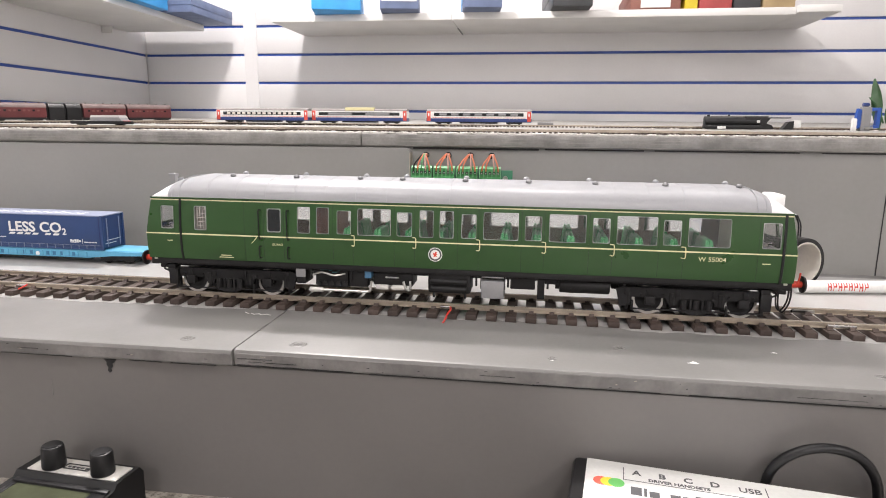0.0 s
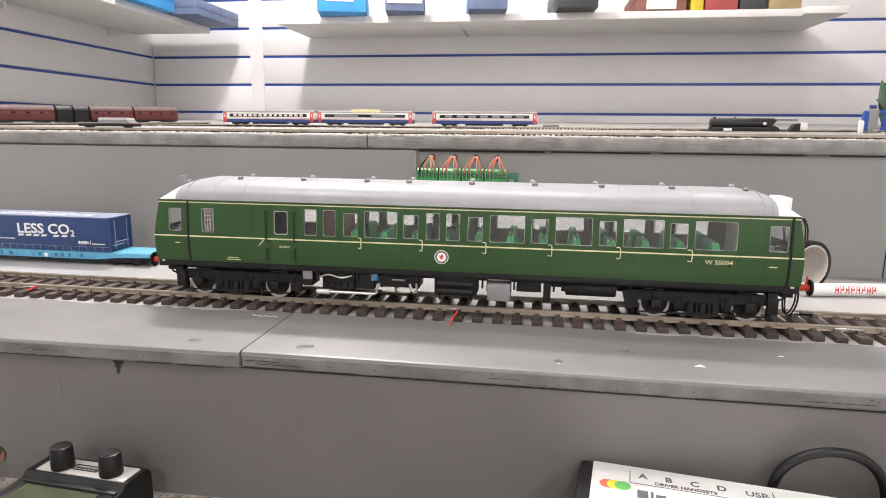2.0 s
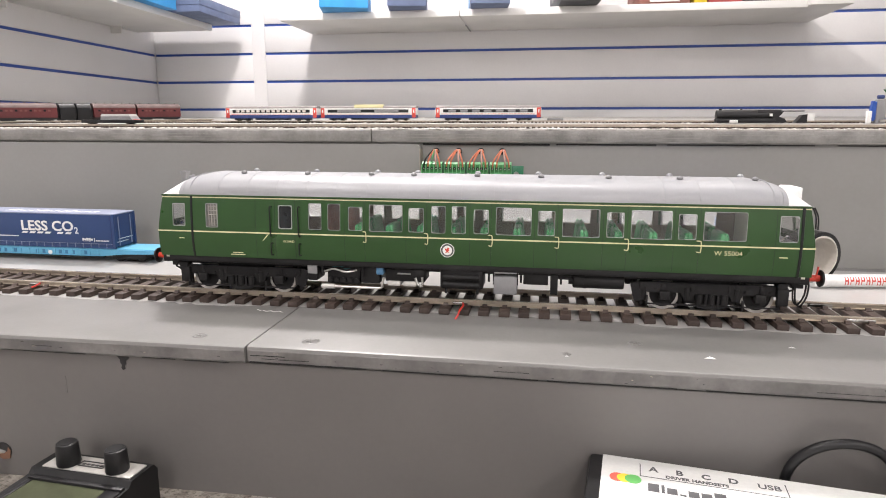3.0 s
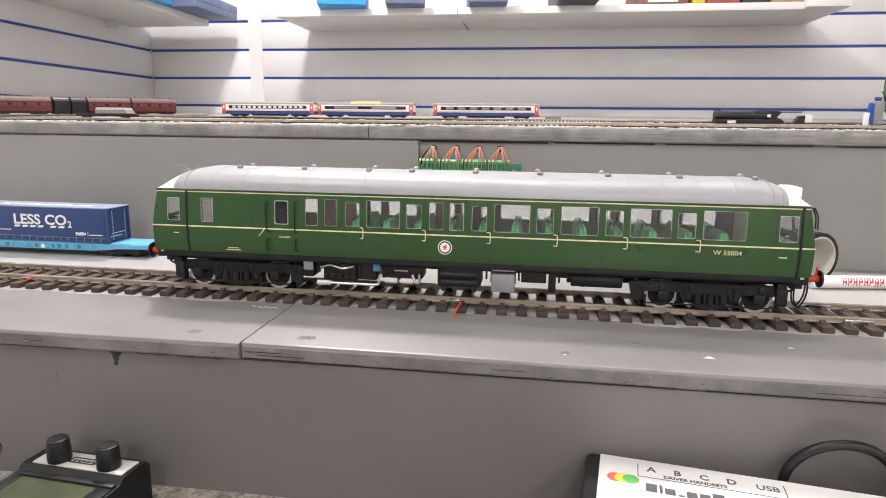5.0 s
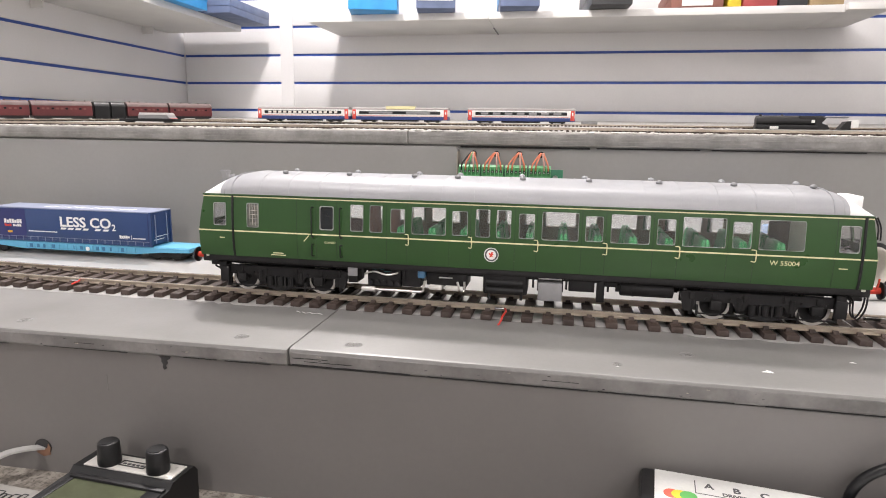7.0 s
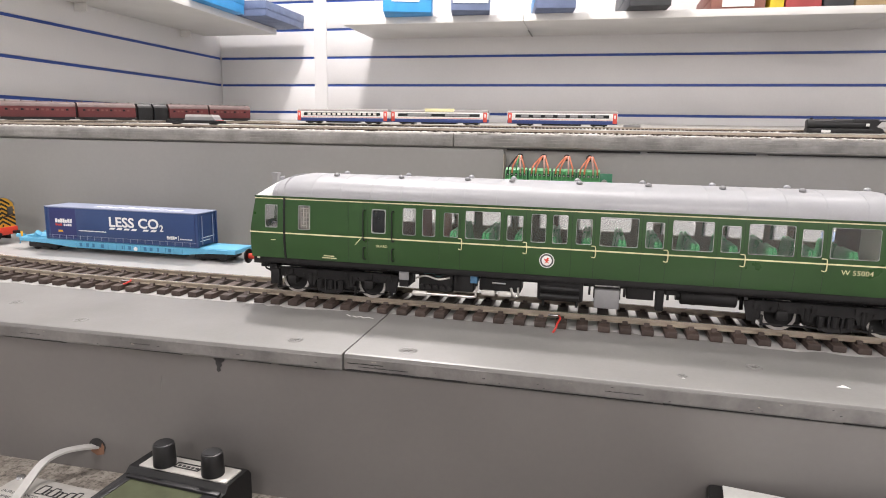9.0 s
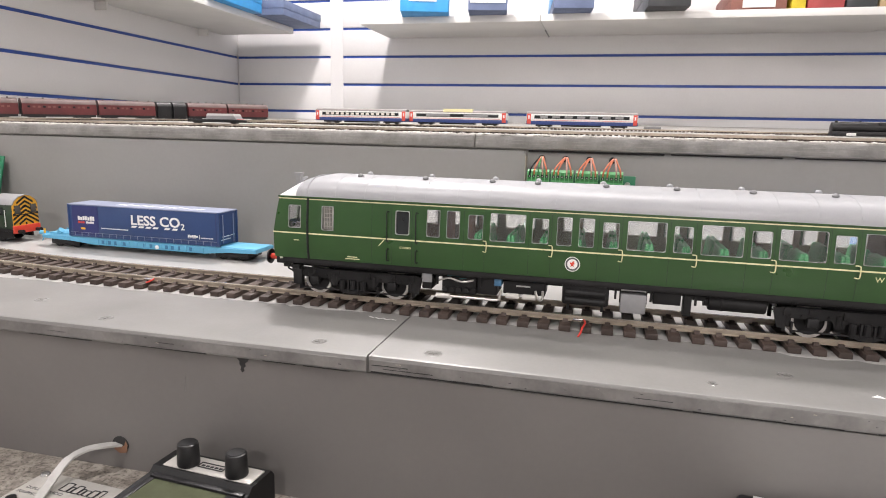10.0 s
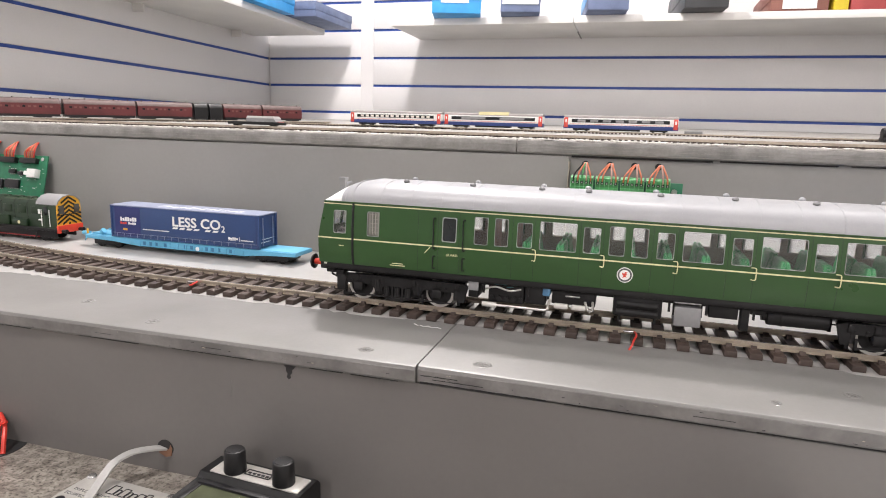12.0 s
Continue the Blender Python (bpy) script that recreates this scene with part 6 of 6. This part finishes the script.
for x, ln, width, lean, turn in ((-0.002, 0.062, 0.0085, -0.06, 10), (0.012, 0.050, 0.0095, 0.22, -25), (0.020, 0.040, 0.0085, 0.55, 20), (0.006, 0.036, 0.0075, -0.30, 60)):
    bm = bmesh.new()
    secs = []
    n = Vector((math.cos(radians(turn)), math.sin(radians(turn)), 0))
    back = Vector((-n.y, n.x, 0))
    for j in range(9):
        u = j / 8
        w = width * math.sin(math.pi * (0.10 + 0.88 * u)) ** 0.8
        c = Vector((x + lean * ln * u, 0, 0.010 + ln * u)) + back * (0.010 * u * u)
        secs.append([c + n * w + back * 0.002, c + back * 0.0005, c - n * w + back * 0.002, c - back * 0.0005])
    loft(bm, secs)
    part("leaf", bm, LEAF, pl)

# ---------- boxes on the wall shelves ----------
def model_box(x0, x1, y0, y1, z, h, mat_, label, rz=0.0, lab=None, lid=None):
    cx, cy = (x0 + x1) / 2, (y0 + y1) / 2
    t = thing("model_box", label, "box", pose(cx, cy, z, 0, 0, rz), "boxes on the wall shelves")
    w, d = (x1 - x0) / 2, (y1 - y0) / 2
    part("tray", B(-w, w, -d, d, 0.0, h * 0.97, bevel=0.0012), mat_, t)
    part("lid", B(-w - 0.0015, w + 0.0015, -d - 0.0015, d + 0.0015, h * 0.45, h, bevel=0.0012), lid or mat_, t)
    if lab:
        part("paper_label", B(lab[0], lab[1], -d - 0.0022, -d - 0.001, lab[2], lab[3]), WHITE, t)
    return t


ZS = 1.4707
model_box(-0.635, -0.495, 1.375, 1.69, ZS, 0.075, BOXBLUE, "bright blue model box with a white label", 14, (-0.045, 0.035, 0.028, 0.07), BOXBLUE)
model_box(-0.425, -0.315, 1.38, 1.70, ZS, 0.075, BOXNAVY, "dusty blue model box with a pale front", 10, (-0.05, 0.05, 0.02, 0.07))
model_box(-0.18, -0.072, 1.38, 1.70, ZS, 0.075, BOXNAVY, "dusty blue model box overhanging the shelf", 8, None, BOXBLUE)
model_box(0.075, 0.183, 1.385, 1.70, ZS + 0.0004, 0.075, BOXBLACK, "black model box overhanging the shelf", 5)
model_box(0.305, 0.44, 1.455, 1.72, ZS + 0.0004, 0.06, BOXBROWN, "red-brown model box with a white label", 0, (-0.04, 0.04, 0.004, 0.03))
model_box(0.452, 0.485, 1.455, 1.72, ZS + 0.0004, 0.06, BOXYEL, "narrow yellow model box")
model_box(0.49, 0.575, 1.455, 1.72, ZS + 0.0004, 0.06, BOXRED, "red model box standing beside a yellow one")
model_box(0.58, 0.65, 1.455, 1.72, ZS + 0.0004, 0.06, BOXBLACK, "dark model box on the shelf")
model_box(0.655, 0.738, 1.455, 1.72, ZS + 0.0004, 0.06, BOXTAN, "tan cardboard box on the shelf")
ZL = 1.4755
model_box(-1.33, -1.045, 1.14, 1.375, ZL, 0.06, BOXBLUE, "bright blue model box on the side shelf", 0, None, BOXBLUE)
model_box(-1.33, -0.985, 1.40, 1.66, ZL, 0.045, BOXNAVY, "slim grey-blue model box overhanging the side shelf")

# ---------- worktop: throttle, control box, radio panel, wiring ----------
ht = thing("handheld_throttle", "black handheld throttle with two knobs and a display", "controller", pose(-0.2035, -0.1465, 0.9002, 0, 0, -4))
part("case", extrude(bmesh.new(), [(0.0125, 0.0), (0.014, 0.003), (0.014, 0.028), (0.011, 0.0318), (-0.0075, 0.0318), (-0.0105, 0.0288), (-0.125, 0.0232), (-0.125, 0.0)], "x", -0.0355, 0.0330), CTRLTOP, ht)
part("knob_plate", B(-0.0295, 0.0305, -0.0062, 0.0085, 0.0316, 0.0326, bevel=0.0003), ALU, ht, "silver plate under the knobs")
lg = part("logo_frame", ring(bmesh.new(), round_rect(-0.009, 0.0085, -0.002, 0.0035, 0.0008), round_rect(-0.0083, 0.0078, -0.0013, 0.0028, 0.0005), 0.0, 0.0003), INK, ht)
lg.matrix_basis = Matrix.Translation((0, 0, 0.0329)) @ Matrix(((1, 0, 0, 0), (0, 0, 1, 0), (0, 1, 0, 0), (0, 0, 0, 1)))
for k in range(5):
    part("logo_bar", B(-0.0072 + k * 0.003, -0.0052 + k * 0.003, 0.0, 0.0015, 0.0325, 0.0329), INK, ht)
for x in (-0.0158, 0.0178):
    bm = bmesh.new()
    secs = []
    for r, z in ((0.0063, 0.0327), (0.0065, 0.0335), (0.0060, 0.0450), (0.0056, 0.0460), (0.0050, 0.0463)):
        secs.append([((r + (0.00009 if k % 2 else 0)) * math.cos(2 * math.pi * k / 40), (r + (0.00009 if k % 2 else 0)) * math.sin(2 * math.pi * k / 40), z) for k in range(40)])
    loft(bm, secs)
    kb = part("knob", bm, BLACK, ht, "ribbed black knob")
    kb.matrix_basis = pose(x, -0.0005, 0)
    part("knob_cap", C((0, 0, 0.0461), (0, 0, 0.0466), 0.0048, 24), BLACK, kb)
bm = bmesh.new()
for a, b, c, d in ((-0.031, 0.0315, -0.0150, -0.0115), (-0.031, 0.0315, -0.042, -0.0395), (-0.031, -0.0275, -0.0395, -0.0150), (0.022, 0.0315, -0.0395, -0.0150)):
    box(bm, a, b, c, d, 0.0262, 0.0303 + (c + 0.0150) * 0.045, bevel=0.0004)
part("display_bezel", bm, BLACK, ht)
part("display", B(-0.0275, 0.022, -0.0395, -0.0150, 0.0278, 0.0287), LCD, ht, "grey-green LCD display")
part("key_panel", B(-0.032, 0.020, -0.115, -0.0425, 0.0235, 0.0278), M("pink_key_panel", (0.62, 0.30, 0.30), 0.5), ht)
part("key_plate", B(-0.0295, 0.0175, -0.113, -0.0455, 0.0276, 0.0281), ALU, ht, "pale printed plate under the keys")
for i in range(4):
    for j in range(4):
        part("key", B(-0.026 + i * 0.0115, -0.018 + i * 0.0115, -0.056 - j * 0.012, -0.048 - j * 0.012, 0.0279, 0.0330, bevel=0.0012), BLACK, ht)

hx = thing("control_hub_box", "black box with a white printed label, ports A to D", "control box", pose(0.0925, -0.1145, 0.9002, 0, 0, -7.8))
part("case", B(-0.0075, 0.155, -0.15, 0.002, 0.0, 0.0488, bevel=0.003), BLACK, hx)
lb = part("label_sheet", B(0.0, 0.150, -0.145, -0.0005, 0.0486, 0.0494, bevel=0.0002), WHITE, hx, "white printed label sheet")
ZT2 = 0.04945
for ch, x in (("A", 0.0266), ("B", 0.0397), ("C", 0.0528), ("D", 0.0660)):
    letters(ch, 0.0066, Matrix.Translation((x, -0.0118, ZT2)), INKG, lb, "port_letter", bold=0.0002, align="CENTER")
letters("USB", 0.0064, Matrix.Translation((0.0828, -0.0126, ZT2)), INKG, lb, "port_lettering", bold=0.0001, align="CENTER")
letters("DRIVER HANDSETS", 0.0036, Matrix.Translation((0.0325, -0.0165, ZT2)), INKG, lb, "label_lettering", bold=0.00014, squeeze=1.0)
bm = bmesh.new()
box(bm, 0.0196, 0.0201, -0.0182, -0.0055, 0.0492, ZT2 + 0.00005)
box(bm, 0.0201, 0.0905, -0.0182, -0.0177, 0.0492, ZT2 + 0.00005)
box(bm, 0.0905, 0.0910, -0.0182, -0.0055, 0.0492, ZT2 + 0.00005)
part("label_line", bm, INKG, lb)
for x, m_, z in ((0.0085, SIGRED, 0.0), (0.0122, SIGYEL, 0.00006), (0.0162, SIGGRN, 0.00012)):
    part("logo_disc", C((x, -0.0225, 0.0492), (x, -0.0225, ZT2 + 0.00004 + z), 0.0042, 28), m_, lb)
x = 0.0235
for w, h in ((0.0055, 0.0075), (0.0015, 0.0075), (0.005, 0.0055), (0.003, 0.0015), (0.005, 0.0055), (0.005, 0.0055), (0.0055, 0.0075), (0.0035, 0.0055), (0.005, 0.0055), (0.0055, 0.0075)):
    part("logo_bar", B(x, x + w, -0.0315, -0.0315 + h, 0.0492, ZT2 + 0.00005, bevel=0.00001), INKG, lb)
    x += w + 0.0011
cb = thing("black_cable", "thick black cable looping up behind the control box", "cable", pose(0.2145, -0.1175, 0.8985))
part("sheath", tube(bmesh.new(), [(-0.022, 0.0005, 0.0), (-0.0275, 0.0, 0.03), (-0.0265, -0.0015, 0.053), (-0.016, -0.0035, 0.0665), (0.0, -0.005, 0.0715), (0.016, -0.004, 0.0668), (0.0265, -0.002, 0.053), (0.030, 0.0, 0.03), (0.028, 0.0005, 0.0)], 0.0026, 12), BLACK, cb)

rp = thing("radio_panel", "silver faceplate with black print, screwed to the worktop", "faceplate", pose(-0.300, -0.1385, 0.9002, 0, 0, -3))
part("plate", B(-0.036, 0.036, -0.085, 0.0, 0.0, 0.0028, bevel=0.0004), ALU, rp)
for x in (-0.0325, 0.0325):
    sc = part("screw", loft(bmesh.new(), [[(x + r * math.cos(a), -0.0035 + r * math.sin(a), z) for a in [2 * math.pi * k / 16 for k in range(16)]] for r, z in ((0.0030, 0.0028), (0.0031, 0.0034), (0.0024, 0.0045), (0.0010, 0.005))]), CHROME, rp)
letters("DUPLEX", 0.0034, Matrix.Translation((-0.0315, -0.0185, 0.00285)), INKG, rp, "plate_lettering", align="LEFT")
letters("RADIO", 0.0034, Matrix.Translation((-0.0135, -0.0185, 0.00285)), INKG, rp, "plate_lettering", align="LEFT")
letters("EQUIPPED", 0.0034, Matrix.Translation((-0.0335, -0.0235, 0.00285)), INKG, rp, "plate_lettering", align="LEFT")
x = -0.010
for k, (w, h) in enumerate(((0.006, 0.009), (0.003, 0.006), (0.005, 0.0085), (0.003, 0.0065), (0.004, 0.006), (0.005, 0.0075), (0.004, 0.009))):
    ol = part("logo_outline", ring(bmesh.new(), round_rect(x, x + w, -0.0145, -0.0145 + h, 0.0008), round_rect(x + 0.0006, x + w - 0.0006, -0.0139, -0.0151 + h, 0.0004), 0.0, 0.0002), INK, rp)
    ol.matrix_basis = Matrix.Translation((0, 0, 0.0030)) @ Matrix(((1, 0, 0, 0), (0, 0, 1, 0), (0, 1, 0, 0), (0, 0, 0, 1)))
    x += w + 0.0002
part("indicator", C((-0.016, -0.031, 0.0028), (-0.016, -0.031, 0.0052), 0.0022, 14, 0.0012), emitter("green_indicator", (0.15, 0.9, 0.2), 2.0), rp, "lit green indicator lamp")
part("socket", C((-0.028, -0.031, 0.0028), (-0.028, -0.031, 0.0045), 0.003, 16), BLACK, rp)
fc = thing("flat_cable", "pale grey flat cable arching out of the drilled hole", "cable", pose(-0.2958, fascia_y(-0.2958), 0.9))
pts = [Vector(p) for p in ((0.0, 0.002, 0.0165), (-0.006, -0.008, 0.0195), (-0.0135, -0.016, 0.0195), (-0.0185, -0.0245, 0.0165), (-0.0195, -0.033, 0.0115), (-0.0175, -0.043, 0.0075), (-0.014, -0.058, 0.0035))]
bm = bmesh.new()
secs = []
for k in range(37):
    u = k / 36 * (len(pts) - 1)
    i = min(int(u), len(pts) - 2)
    f = u - i
    a, b, c, d = pts[max(0, i - 1)], pts[i], pts[i + 1], pts[min(len(pts) - 1, i + 2)]
    p = 0.5 * ((2 * b) + (c - a) * f + (2 * a - 5 * b + 4 * c - d) * f * f + (3 * b - a - 3 * c + d) * f ** 3)
    tdir = ((c - b) + 1e-6 * Vector((1, 0, 0))).normalized()
    side = tdir.cross(Vector((0.15, 0.1, 1))).normalized() * 0.0029
    up = side.cross(tdir).normalized() * 0.0008
    secs.append([p + side * 0.9 + up, p + side, p + side * 0.9 - up, p - side * 0.9 - up, p - side, p - side * 0.9 + up])
loft(bm, secs)
part("sheath", bm, CABLE, fc, smooth=60)
wh = setting("worktop_hole", C((-0.434, -0.128, 0.8996), (-0.434, -0.128, 0.9003), 0.021, 28), DARKGAP, "round dark cable hole cut in the worktop")
rw = thing("wire_bundle", "red and white wires rising from the cable hole", "wires", pose(-0.430, -0.126, 0.9))
for k, (dx, mt) in enumerate(((0.0, REDW), (0.006, REDW), (-0.005, WHITE), (-0.011, REDW))):
    part("wire", tube(bmesh.new(), [(dx + 0.006, -0.008, 0.0), (dx + 0.003, -0.004, 0.008), (dx - 0.004, 0.003, 0.0155), (dx - 0.014, 0.008, 0.020)], 0.0016, 8), mt, rw)
part("tie", tube(bmesh.new(), [(-0.022, -0.002, 0.016), (-0.006, -0.004, 0.0145), (0.006, 0.002, 0.019)], 0.0012, 6), REDW, rw)
